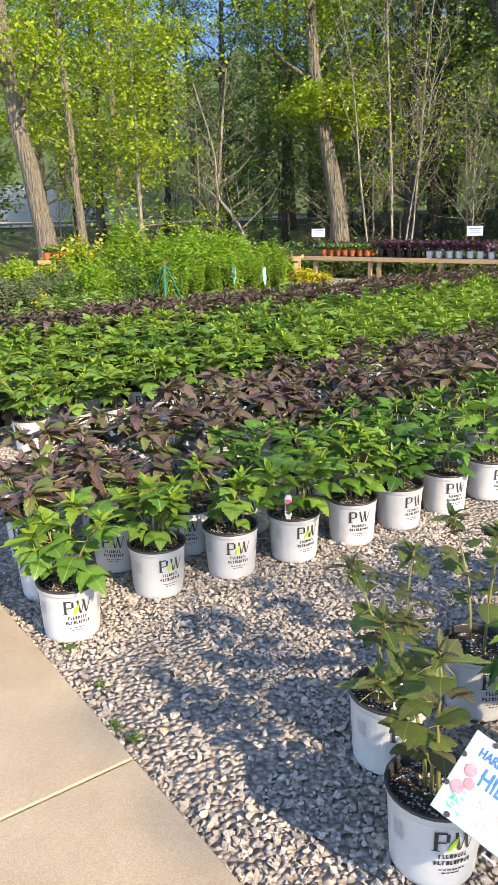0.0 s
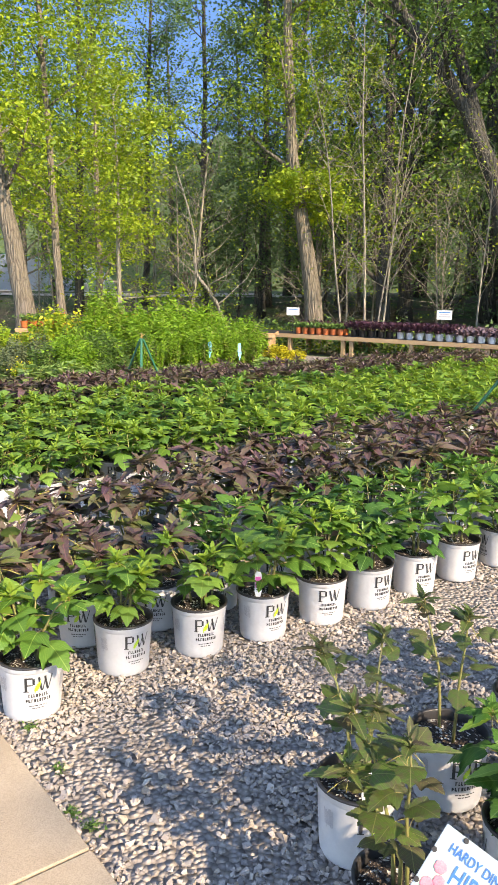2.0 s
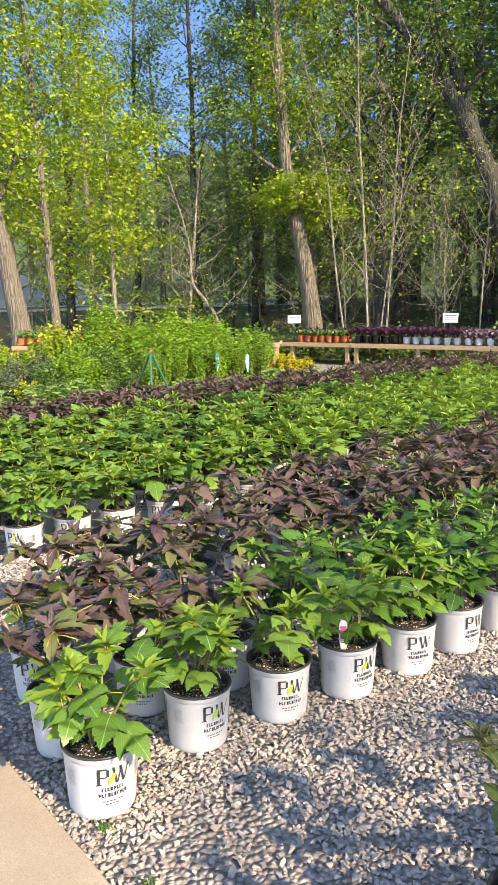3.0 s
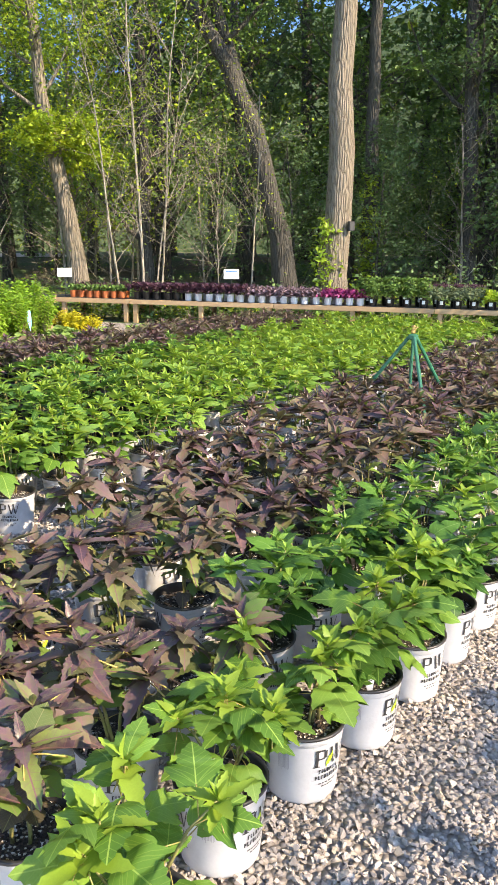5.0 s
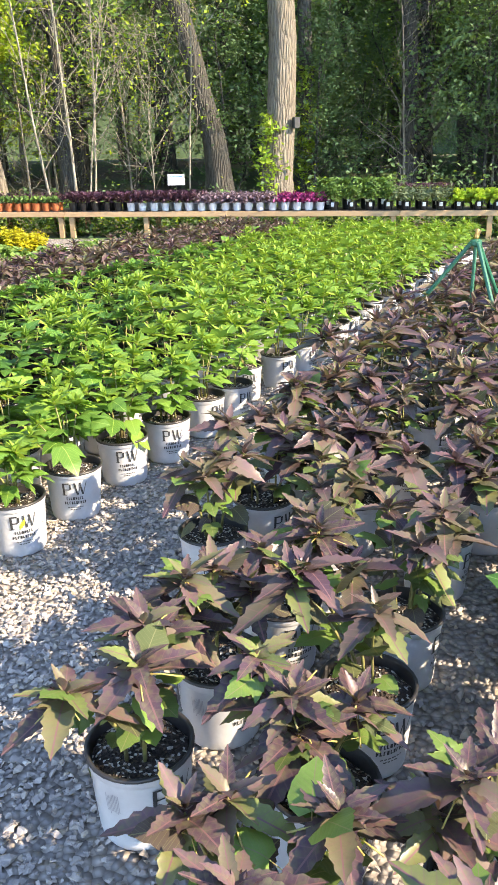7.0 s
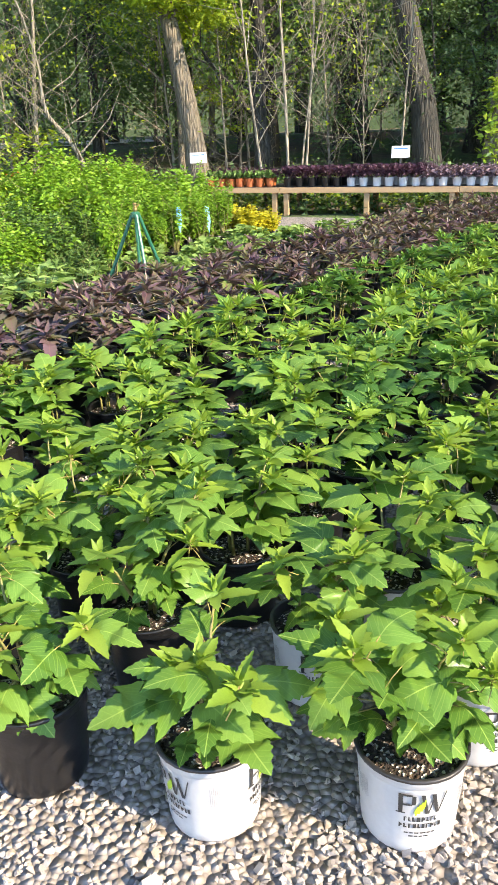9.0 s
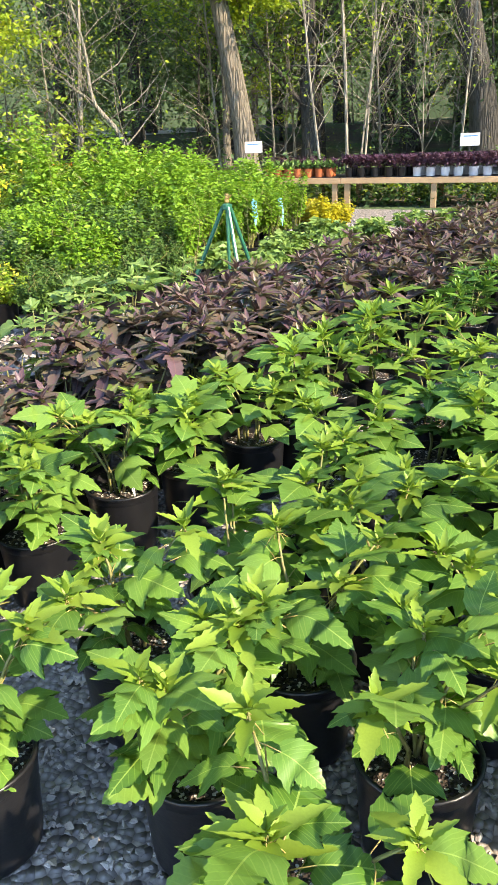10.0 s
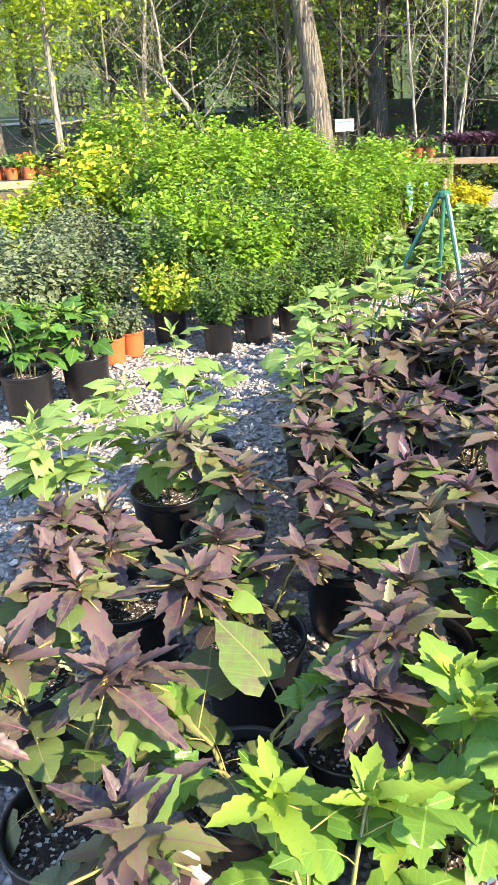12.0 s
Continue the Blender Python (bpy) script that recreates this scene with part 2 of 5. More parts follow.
def bark_material(name, dark, light):
    m, nodes, links, bsdf = material(name)
    vec = coords(nodes, links, (1.0, 1.0, 0.16))
    v = nodes.new("ShaderNodeTexVoronoi")
    v.feature = "DISTANCE_TO_EDGE"
    v.inputs["Scale"].default_value = 16.0
    links.new(vec, v.inputs["Vector"])
    n = noise_tex(nodes, links, vec, 22.0, 6.0, 0.7)
    big = noise_tex(nodes, links, coords(nodes, links, 1.0), 1.4)
    mul = nodes.new("ShaderNodeMath")
    mul.operation = "MULTIPLY_ADD"
    mul.inputs[1].default_value = 2.2
    links.new(v.outputs["Distance"], mul.inputs[0])
    links.new(n, mul.inputs[2])
    col = ramp(nodes, links, mul.outputs[0], [(0.4, dark), (0.75, light)])
    lich = mixed(nodes, links, 0.6, col, (0.62, 0.72, 0.5), "MULTIPLY")
    col = mixed(nodes, links, big, col, lich)
    links.new(col, bsdf.inputs["Base Color"])
    bsdf.inputs["Roughness"].default_value = 0.9
    bumped(nodes, links, bsdf, mul.outputs[0], 0.9, 0.05)
    return m


BARK = bark_material("bark", (0.095, 0.074, 0.058), (0.22, 0.178, 0.143))
BARK_DARK = bark_material("dark_bark", (0.025, 0.022, 0.02), (0.075, 0.066, 0.058))
TWIG = bark_material("pale_twig_bark", (0.13, 0.105, 0.085), (0.32, 0.275, 0.23))


def soil_material():
    m, nodes, links, bsdf = material("potting_soil")
    v = nodes.new("ShaderNodeTexVoronoi")
    v.inputs["Scale"].default_value = 150.0
    links.new(coords(nodes, links, 1.0), v.inputs["Vector"])
    sep = nodes.new("ShaderNodeSeparateColor")
    links.new(v.outputs["Color"], sep.inputs[0])
    col = ramp(nodes, links, sep.outputs[0], [(0.0, (0.018, 0.012, 0.009)), (0.7, (0.05, 0.034, 0.024)), (0.82, (0.13, 0.09, 0.06)), (0.9, (0.5, 0.47, 0.42)), (1.0, (0.6, 0.57, 0.52))])
    links.new(col, bsdf.inputs["Base Color"])
    bsdf.inputs["Roughness"].default_value = 0.95
    bumped(nodes, links, bsdf, v.outputs["Distance"], 0.8, 0.01)
    return m


def gravel_sheet_material():
    m, nodes, links, bsdf = material("gravel_bed")
    vec = coords(nodes, links, 1.0)
    v = nodes.new("ShaderNodeTexVoronoi")
    v.inputs["Scale"].default_value = 46.0
    v.inputs["Randomness"].default_value = 1.0
    links.new(vec, v.inputs["Vector"])
    sep = nodes.new("ShaderNodeSeparateColor")
    links.new(v.outputs["Color"], sep.inputs[0])
    col = ramp(nodes, links, sep.outputs[0], [(0.0, (0.27, 0.24, 0.22)), (0.5, (0.38, 0.34, 0.305)), (0.85, (0.46, 0.41, 0.36)), (1.0, (0.54, 0.47, 0.4))])
    # shade in the gaps between stones, painted into the colour
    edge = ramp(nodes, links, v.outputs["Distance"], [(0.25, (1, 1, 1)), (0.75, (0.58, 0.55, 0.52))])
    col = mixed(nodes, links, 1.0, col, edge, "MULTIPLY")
    links.new(col, bsdf.inputs["Base Color"])
    bsdf.inputs["Roughness"].default_value = 0.9
    inv = nodes.new("ShaderNodeMath")
    inv.operation = "SUBTRACT"
    inv.inputs[0].default_value = 1.0
    links.new(v.outputs["Distance"], inv.inputs[1])
    bumped(nodes, links, bsdf, inv.outputs[0], 1.0, 0.03)
    return m


def stone_material():
    m, nodes, links, bsdf = material("crushed_limestone")
    col = ramp(nodes, links, randoms(nodes, links), [(0.0, (0.28, 0.25, 0.23)), (0.4, (0.41, 0.365, 0.33)), (0.8, (0.5, 0.44, 0.385)), (0.92, (0.46, 0.37, 0.27)), (1.0, (0.6, 0.54, 0.47))])
    n = noise_tex(nodes, links, coords(nodes, links, 1.0), 90.0, 4.0)
    dark = mixed(nodes, links, 0.5, col, (0.55, 0.52, 0.5), "MULTIPLY")
    col = mixed(nodes, links, n, dark, col)
    links.new(col, bsdf.inputs["Base Color"])
    bsdf.inputs["Roughness"].default_value = 0.88
    bumped(nodes, links, bsdf, n, 0.4, 0.006)
    return m


def concrete_material():
    m, nodes, links, bsdf = material("broom_finished_concrete")
    vec = coords(nodes, links, 1.0)
    big = noise_tex(nodes, links, vec, 2.2, 5.0)
    fine = noise_tex(nodes, links, vec, 240.0, 3.0)
    col = ramp(nodes, links, big, [(0.3, (0.36, 0.28, 0.195)), (0.55, (0.44, 0.35, 0.25)), (0.75, (0.49, 0.395, 0.29))])
    speck = ramp(nodes, links, fine, [(0.35, (0.72, 0.72, 0.72)), (0.6, (1, 1, 1))])
    col = mixed(nodes, links, 1.0, col, speck, "MULTIPLY")
    links.new(col, bsdf.inputs["Base Color"])
    bsdf.inputs["Roughness"].default_value = 0.85
    bumped(nodes, links, bsdf, fine, 0.5, 0.003)
    return m


def earth_material():
    m, nodes, links, bsdf = material("woodland_floor")
    vec = coords(nodes, links, 1.0)
    a, b = noise_tex(nodes, links, vec, 0.35, 5.0), noise_tex(nodes, links, vec, 9.0, 6.0)
    litter = ramp(nodes, links, b, [(0.3, (0.06, 0.045, 0.03)), (0.7, (0.17, 0.12, 0.075))])
    grass = ramp(nodes, links, b, [(0.3, (0.035, 0.07, 0.02)), (0.7, (0.1, 0.16, 0.045))])
    sel = ramp(nodes, links, a, [(0.42, (0, 0, 0)), (0.58, (1, 1, 1))])
    col = mixed(nodes, links, sel, litter, grass)
    links.new(col, bsdf.inputs["Base Color"])
    bsdf.inputs["Roughness"].default_value = 1.0
    bumped(nodes, links, bsdf, b, 0.8, 0.08)
    return m


SOIL, GRAVEL, STONE, CONCRETE, EARTH = soil_material(), gravel_sheet_material(), stone_material(), concrete_material(), earth_material()
ROAD = plain_material("far_gravel_road", [(0.3, (0.42, 0.38, 0.33)), (0.8, (0.55, 0.5, 0.44))], 1.2, 0.9)


# ---- mesh building ----
class Geo:
    """Vertices, faces and leaf coordinates gathered for one mesh."""

    def __init__(self):
        self.v, self.f, self.t, self.n = [], [], [], 0

    def add(self, verts, faces, tex=None):
        verts = np.asarray(verts, float).reshape(-1, 3)
        self.f.extend(tuple(i + self.n for i in f) for f in faces)
        self.v.append(verts)
        self.t.append(np.zeros((len(verts), 2)) if tex is None else np.asarray(tex, float))
        self.n += len(verts)

    def mesh(self, name, mat, smooth=False, tex=False):
        me = bpy.data.meshes.new(name)
        verts = np.concatenate(self.v)
        me.from_pydata(verts.tolist(), [], self.f)
        if tex:
            co = np.concatenate(self.t)
            idx = np.empty(len(me.loops), dtype=np.int32)
            me.loops.foreach_get("vertex_index", idx)
            me.uv_layers.new(name="leaf").data.foreach_set("uv", co[idx].astype(np.float32).ravel())
        if smooth:
            me.polygons.foreach_set("use_smooth", [True] * len(me.polygons))
        me.materials.append(mat)
        return me


def part(name, me, parent, label="", m=None):
    ob = new(name, me)
    ob.parent = parent
    if m is not None:
        ob.matrix_basis = m
    return tagged(ob, label)


def thing(name, label, category, m=None, group="", kind=""):
    ob = new(name)
    ob.empty_display_size = 0.1
    if m is not None:
        ob.matrix_basis = m
    return tagged(ob, label, category, group, kind)


def rings(geo, profile, sides, close_bottom=False, close_top=False, centre=(0, 0)):
    """A turned shape from (radius, height) pairs."""
    verts, faces = [], []
    for r, z in profile:
        for k in range(sides):
            a = 2 * math.pi * k / sides
            verts.append((centre[0] + r * math.cos(a), centre[1] + r * math.sin(a), z))
    for i in range(len(profile) - 1):
        for k in range(sides):
            a, b = i * sides + k, i * sides + (k + 1) % sides
            faces.append((a, b, b + sides, a + sides))
    if close_bottom:
        faces.append(tuple(reversed(range(sides))))
    if close_top:
        faces.append(tuple((len(profile) - 1) * sides + k for k in range(sides)))
    geo.add(verts, faces)


def tube(geo, pts, radii, sides=6):
    """A tapered tube along a line of points."""
    pts = [Vector(p) for p in pts]
    verts, faces = [], []
    side = Vector((1, 0, 0))
    for i, p in enumerate(pts):
        d = (pts[min(i + 1, len(pts) - 1)] - pts[max(i - 1, 0)]).normalized()
        side = side - d * side.dot(d)
        if side.length < 1e-4:
            side = d.orthogonal()
        side.normalize()
        up = d.cross(side)
        for k in range(sides):
            a = 2 * math.pi * k / sides
            verts.append(p + (side * math.cos(a) + up * math.sin(a)) * radii[i])
    for i in range(len(pts) - 1):
        for k in range(sides):
            a, b = i * sides + k, i * sides + (k + 1) % sides
            faces.append((a, b, b + sides, a + sides))
    faces.append(tuple(reversed(range(sides))))
    faces.append(tuple((len(pts) - 1) * sides + k for k in range(sides)))
    geo.add(verts, faces)


def box(geo, lo, hi, bevel=0.0, m=None):
    bm = bmesh.new()
    bmesh.ops.create_cube(bm, size=1.0)
    lo, hi = Vector(lo), Vector(hi)
    for vert in bm.verts:
        vert.co = Vector([(lo[i] + hi[i]) / 2 + vert.co[i] * (hi[i] - lo[i]) for i in range(3)])
    if bevel:
        bmesh.ops.bevel(bm, geom=bm.edges[:], offset=bevel, segments=1, affect="EDGES")
    bm.verts.index_update()
    verts = [(m @ vert.co if m is not None else vert.co) for vert in bm.verts]
    geo.add(verts, [tuple(vert.index for vert in f.verts) for f in bm.faces])
    bm.free()


# ---- leaves ----
def leaf_outline(kind):
    """Half outlines as (half width, along) from base to tip, for leaves one unit long."""
    if kind == "maple":
        return [(0.0, 0.0), (0.12, -0.1), (0.22, -0.07), (0.31, 0.02), (0.34, 0.1), (0.42, 0.17), (0.42, 0.25), (0.48, 0.34), (0.52, 0.5), (0.4, 0.45), (0.36, 0.48), (0.29, 0.44), (0.31, 0.53), (0.27, 0.57), (0.28, 0.65), (0.2, 0.69), (0.2, 0.77), (0.12, 0.82), (0.1, 0.9), (0.0, 1.0)]
    if kind == "plain":
        return [(0.0, 0.0), (0.22, -0.07), (0.38, 0.12), (0.52, 0.5), (0.3, 0.44), (0.28, 0.64), (0.14, 0.82), (0.0, 1.0)]
    if kind == "cut":
        return [(0.0, 0.0), (0.09, -0.03), (0.17, 0.04), (0.22, 0.13), (0.31, 0.32), (0.22, 0.27), (0.16, 0.27), (0.2, 0.38), (0.18, 0.43), (0.21, 0.53), (0.16, 0.58), (0.17, 0.68), (0.11, 0.74), (0.11, 0.83), (0.05, 0.89), (0.0, 1.0)]
    if kind == "lance":
        return [(0.0, 0.0), (0.06, 0.02), (0.11, 0.1), (0.14, 0.2), (0.18, 0.3), (0.145, 0.34), (0.175, 0.45), (0.14, 0.5), (0.155, 0.6), (0.105, 0.66), (0.115, 0.76), (0.06, 0.83), (0.05, 0.92), (0.0, 1.0)]
    if kind == "round":
        return [(0.0, 0.0), (0.22, -0.08), (0.38, 0.05), (0.44, 0.24), (0.41, 0.38), (0.39, 0.5), (0.28, 0.64), (0.24, 0.76), (0.1, 0.88), (0.0, 1.0)]
    if kind == "low":
        return [(0.0, 0.0), (0.3, 0.05), (0.46, 0.36), (0.22, 0.45), (0.16, 0.72), (0.0, 1.0)]
    return [(0.0, 0.0), (0.1, 0.12), (0.15, 0.35), (0.12, 0.6), (0.06, 0.82), (0.0, 1.0)]


def leaf_shape(kind, droop=0.25, fold=0.3, curl=0.0):
    """Vertices, faces and texture places of a leaf that starts at 0, points along +y and faces +z."""
    half = leaf_outline(kind)
    n = len(half)
    verts, tex = [], []
    for i in range(n):
        y = (i / (n - 1)) ** 1.15
        verts.append((0.0, y, 0.0)), tex.append((0.5, y))
    for s in (-1, 1):
        for w, y in half[1:-1]:
            verts.append((s * w, y, 0.0)), tex.append((0.5 + s * w, y))
    faces = []
    for s in (0, 1):
        off = n + s * (n - 2) - 1
        edge = [0] + [off + i for i in range(1, n - 1)] + [n - 1]
        for i in range(n - 1):
            quad = [i, i + 1, edge[i + 1], edge[i]]
            quad = list(dict.fromkeys(quad))
            if len(quad) >= 3:
                faces.append(tuple(quad if s == 0 else reversed(quad)))
    out = []
    for x, y, z in verts:
        # the blade ripples towards its edge
        z = abs(x) * fold - droop * y * y - curl * x * x * 2 + 0.08 * abs(x) * math.sin(11.0 * y + (1.3 if x > 0 else 0.2)) + 0.02 * math.sin(7.0 * y)
        out.append((x, y * (1 - 0.2 * droop * y), z))
    return np.array(out), faces, np.array(tex)


LEAVES = {k: leaf_shape(k, d, f, c) for k, d, f, c in (("maple", 0.3, 0.26, 0.35), ("cut", 0.26, 0.42, 0.2), ("round", 0.3, 0.2, 0.4), ("low", 0.3, 0.22, 0.0), ("young", 0.12, 0.5, 0.0))}
LEAVES["lance"] = leaf_shape("lance", 0.22, 0.45, 0.1)
LEAVES["plain"] = leaf_shape("plain", 0.38, 0.22, 0.4)
LEAVES["maple_b"] = leaf_shape("maple", 0.55, 0.16, 0.6)
LEAVES["cut_b"] = leaf_shape("cut", 0.55, 0.3, 0.3)


def put_leaf(geo, kind, m, size):
    verts, faces, tex = LEAVES[kind]
    w = np.array(m.to_3x3()) @ (verts * size).T
    geo.add(w.T + np.array(m.translation), faces, tex)


def scatter_leaves(geo, rng, centres, spread, count, size, flat=0.5, lean=None):
    """Small folded leaves, four corners each, about the centres."""
    centres = np.asarray(centres, float)
    pick = rng.integers(0, len(centres), count)
    spread = np.asarray(spread, float)
    d = rng.normal(0, 1, (count, 3)) * (spread[pick][:, None] if spread.ndim else spread)
    d[:, 2] *= flat
    c = centres[pick] + d
    ax = rng.normal(0, 1, (count, 3))
    ax[:, 2] = ax[:, 2] * 0.5 - 0.15
    ax /= np.linalg.norm(ax, axis=1)[:, None]
    nrm = rng.normal(0, 0.55, (count, 3)) + np.array([0, 0, 0.9]) + (np.zeros(3) if lean is None else lean)
    sd = np.cross(ax, nrm)
    sd /= np.linalg.norm(sd, axis=1)[:, None] + 1e-9
    nn = np.cross(sd, ax)
    s = size * rng.uniform(0.6, 1.35, count)[:, None]
    p = np.stack([c, c + ax * s * 0.45 + sd * s * 0.3 + nn * s * 0.1, c + ax * s, c + ax * s * 0.45 - sd * s * 0.3 + nn * s * 0.1], 1).reshape(-1, 3)
    base = np.arange(count) * 4
    geo.v.append(p), geo.t.append(np.zeros((len(p), 2)))
    off = geo.n
    geo.f.extend((off + b, off + b + 1, off + b + 2, off + b + 3) for b in base.tolist())
    geo.n += len(p)


def shoot_leaves(geo, rng, wide, tall, base_z, shape, count, size, shoots=44):
    """Leaves set round upright shoots that fan out from a shrub's foot."""
    per = count // shoots
    cs, axs, sz = [], [], []
    for _ in range(shoots):
        a, q = rng.uniform(0, 2 * np.pi), math.sqrt(rng.random())
        if shape == "column":
            top = tall * rng.uniform(0.7, 1.05)
        elif shape == "cone":
            top = tall * (1.08 - 0.8 * q) * rng.uniform(0.85, 1.05)
        else:
            top = tall * math.sqrt(max(0.15, 1 - 0.8 * q * q)) * rng.uniform(0.82, 1.1)
        out = np.array([math.cos(a), math.sin(a), 0.0])
        f = np.sort(rng.uniform(0.08, 1.0, per)) ** 0.75
        c = out * (q * wide * (0.5 + 0.5 * f ** 1.4))[:, None] + np.array([0, 0, 1.0]) * (base_z + top * f)[:, None]
        ang = 2.4 * np.arange(per) + rng.uniform(0, 6.28) + rng.normal(0, 0.3, per)
        ax = np.stack([np.cos(ang), np.sin(ang), -0.45 + 0.9 * f ** 4], 1) + out * 0.45 * q
        cs.append(c + rng.normal(0, 0.008, c.shape)), axs.append(ax), sz.append(size * (1.15 - 0.5 * f ** 3) * rng.uniform(0.75, 1.2, per))
    c, ax, s = np.concatenate(cs), np.concatenate(axs), np.concatenate(sz)[:, None]
    n = len(c)
    ax /= np.linalg.norm(ax, axis=1)[:, None]
    sd = np.cross(ax, rng.normal(0, 0.35, (n, 3)) + ax * np.array([0.7, 0.7, 0.0]) + np.array([0, 0, 0.9]))
    sd /= np.linalg.norm(sd, axis=1)[:, None] + 1e-9
    nn = np.cross(sd, ax)
    p = np.stack([c, c + ax * s * 0.45 + sd * s * 0.36 + nn * s * 0.06, c + ax * s - nn * s * 0.12, c + ax * s * 0.45 - sd * s * 0.36 + nn * s * 0.08], 1).reshape(-1, 3)
    off = geo.n
    geo.v.append(p), geo.t.append(np.zeros((len(p), 2)))
    geo.f.extend((off + b, off + b + 1, off + b + 2, off + b + 3) for b in range(0, 4 * n, 4))
    geo.n += len(p)


# ---- ground ----
def sheet(name, pts, z, mat, label, category):
    me = bpy.data.meshes.new(name)
    me.from_pydata([(x, y, z) for x, y in pts], [], [tuple(range(len(pts)))])
    me.materials.append(mat)
    return tagged(new(name, me), label, category, "", "structure")


yard = [uv(-14, -14), uv(13.2, -14), uv(13.2, 5), uv(11.6, 13.5), uv(-14, 13.5)]
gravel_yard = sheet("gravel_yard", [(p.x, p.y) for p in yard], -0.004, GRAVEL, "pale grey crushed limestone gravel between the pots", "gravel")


def stone_shapes(count=14):
    """Crushed stones: the hulls of a few points scattered on a flattened ball."""
    rng = np.random.default_rng(5)
    shapes = []
    for _ in range(count):
        d = rng.normal(0, 1, (9, 3))
        d = d / np.linalg.norm(d, axis=1)[:, None] * rng.uniform(0.42, 0.6, (9, 1)) * np.array([1.2, 0.95, 0.68])
        bm = bmesh.new()
        for q in d:
            bm.verts.new(q)
        bmesh.ops.convex_hull(bm, input=bm.verts[:])
        for v in [v for v in bm.verts if not v.link_faces]:
            bm.verts.remove(v)
        bm.verts.index_update()
        shapes.append((np.array([v.co[:] for v in bm.verts]), [tuple(v.index for v in f.verts) for f in bm.faces]))
        bm.free()
    return shapes


SHAPES = stone_shapes()
STONE_SIZE = 0.0172


def turn_matrices(rng, n):
    a, b, c = rng.uniform(0, 2 * np.pi, n), rng.normal(0, 0.35, n), rng.normal(0, 0.35, n)
    ca, sa, cb, sb, cc, sc = np.cos(a), np.sin(a), np.cos(b), np.sin(b), np.cos(c), np.sin(c)
    z, o = np.zeros(n), np.ones(n)
    rz = np.stack([np.stack([ca, -sa, z], 1), np.stack([sa, ca, z], 1), np.stack([z, z, o], 1)], 1)
    rx = np.stack([np.stack([o, z, z], 1), np.stack([z, cb, -sb], 1), np.stack([z, sb, cb], 1)], 1)
    ry = np.stack([np.stack([cc, z, sc], 1), np.stack([z, o, z], 1), np.stack([-sc, z, cc], 1)], 1)
    return rz @ rx @ ry


def gravel_field(name, areas, seed, skip=None):
    """Loose stones over areas of (u0, u1, v0, v1, stones to the square metre, size)."""
    rng = np.random.default_rng(seed)
    verts, faces, off = [], [], 0
    for u0, u1, v0, v1, per, size in areas:
        n = int((u1 - u0) * (v1 - v0) * per)
        u, v = rng.uniform(u0, u1, n), rng.uniform(v0, v1, n)
        if skip:
            keep = ~((u > skip[0]) & (u < skip[1]) & (v > skip[2]) & (v < skip[3]))
            u, v = u[keep], v[keep]
            n = len(u)
        s = size * np.exp(rng.normal(0, 0.26, n))
        rot = turn_matrices(rng, n)
        which = rng.integers(0, len(SHAPES), n)
        zz = s * rng.uniform(-0.1, 0.28, n)
        for k, (sv, sf) in enumerate(SHAPES):
            idx = np.where(which == k)[0]
            if not len(idx):
                continue
            p = np.einsum("nij,kj->nki", rot[idx], sv) * s[idx][:, None, None]
            p[:, :, 0] += (u[idx] * CA - v[idx] * SA)[:, None]
            p[:, :, 1] += (u[idx] * SA + v[idx] * CA)[:, None]
            p[:, :, 2] += zz[idx][:, None]
            verts.append(p.reshape(-1, 3))
            fa = np.array(sf)
            faces.append((fa[None] + (off + np.arange(len(idx)) * len(sv))[:, None, None]).reshape(-1, 3))
            off += len(idx) * len(sv)
    me = bpy.data.meshes.new(name)
    me.from_pydata(np.concatenate(verts).tolist(), [], np.concatenate(faces).tolist())
    me.materials.append(STONE)
    return me


NEAR_STONES = (0.95, 1.42, 0.95, 1.75)
field = new("gravel", gravel_field("gravel", [
    (0.9, 3.0, -0.2, 2.3, 3600, STONE_SIZE), (3.4, 6.0, 0.3, 2.0, 600, 0.028), (0.9, 3.0, 2.3, 3.2, 900, STONE_SIZE),
    (0.9, 3.1, 3.2, 4.5, 3200, STONE_SIZE), (4.2, 6.0, 3.6, 4.4, 400, 0.028), (0.9, 2.4, 4.5, 5.9, 1300, STONE_SIZE),
    (0.9, 3.2, 5.9, 7.7, 1400, STONE_SIZE), (1.2, 5.6, 7.7, 9.6, 620, 0.028), (8.0, 11.0, 8.2, 10.6, 150, 0.034)], 11, NEAR_STONES))
tagged(field, "loose pale grey crushed stones", "gravel", "", "stuff")


# ---- the concrete path ----
def path_slabs():
    top = thing("concrete_path", "tan broom-finished concrete path with tooled joints", "path", None, "", "structure")
    v = 1.2 - 1.83 * 4
    while v < 12:
        g = Geo()
        box(g, (-1.2, v + 0.004, -0.09), (0.9, v + 1.83 - 0.004, 0.022), 0.004, ROW_TURN)
        part("slab", g.mesh("slab", CONCRETE), top)
        v += 1.83
    g = Geo()
    box(g, (-1.19, -6.0, -0.09), (0.89, 12.0, 0.008), 0.0, ROW_TURN)
    part("joint_filler", g.mesh("joint_filler", plain_material("joint_dirt", [(0.3, (0.08, 0.06, 0.045)), (0.8, (0.2, 0.16, 0.12))], 8.0, 0.95)), top, "dark dirt in the joints")


path_slabs()


# ---- pots ----
POT_R, POT_H = 0.116, 0.215


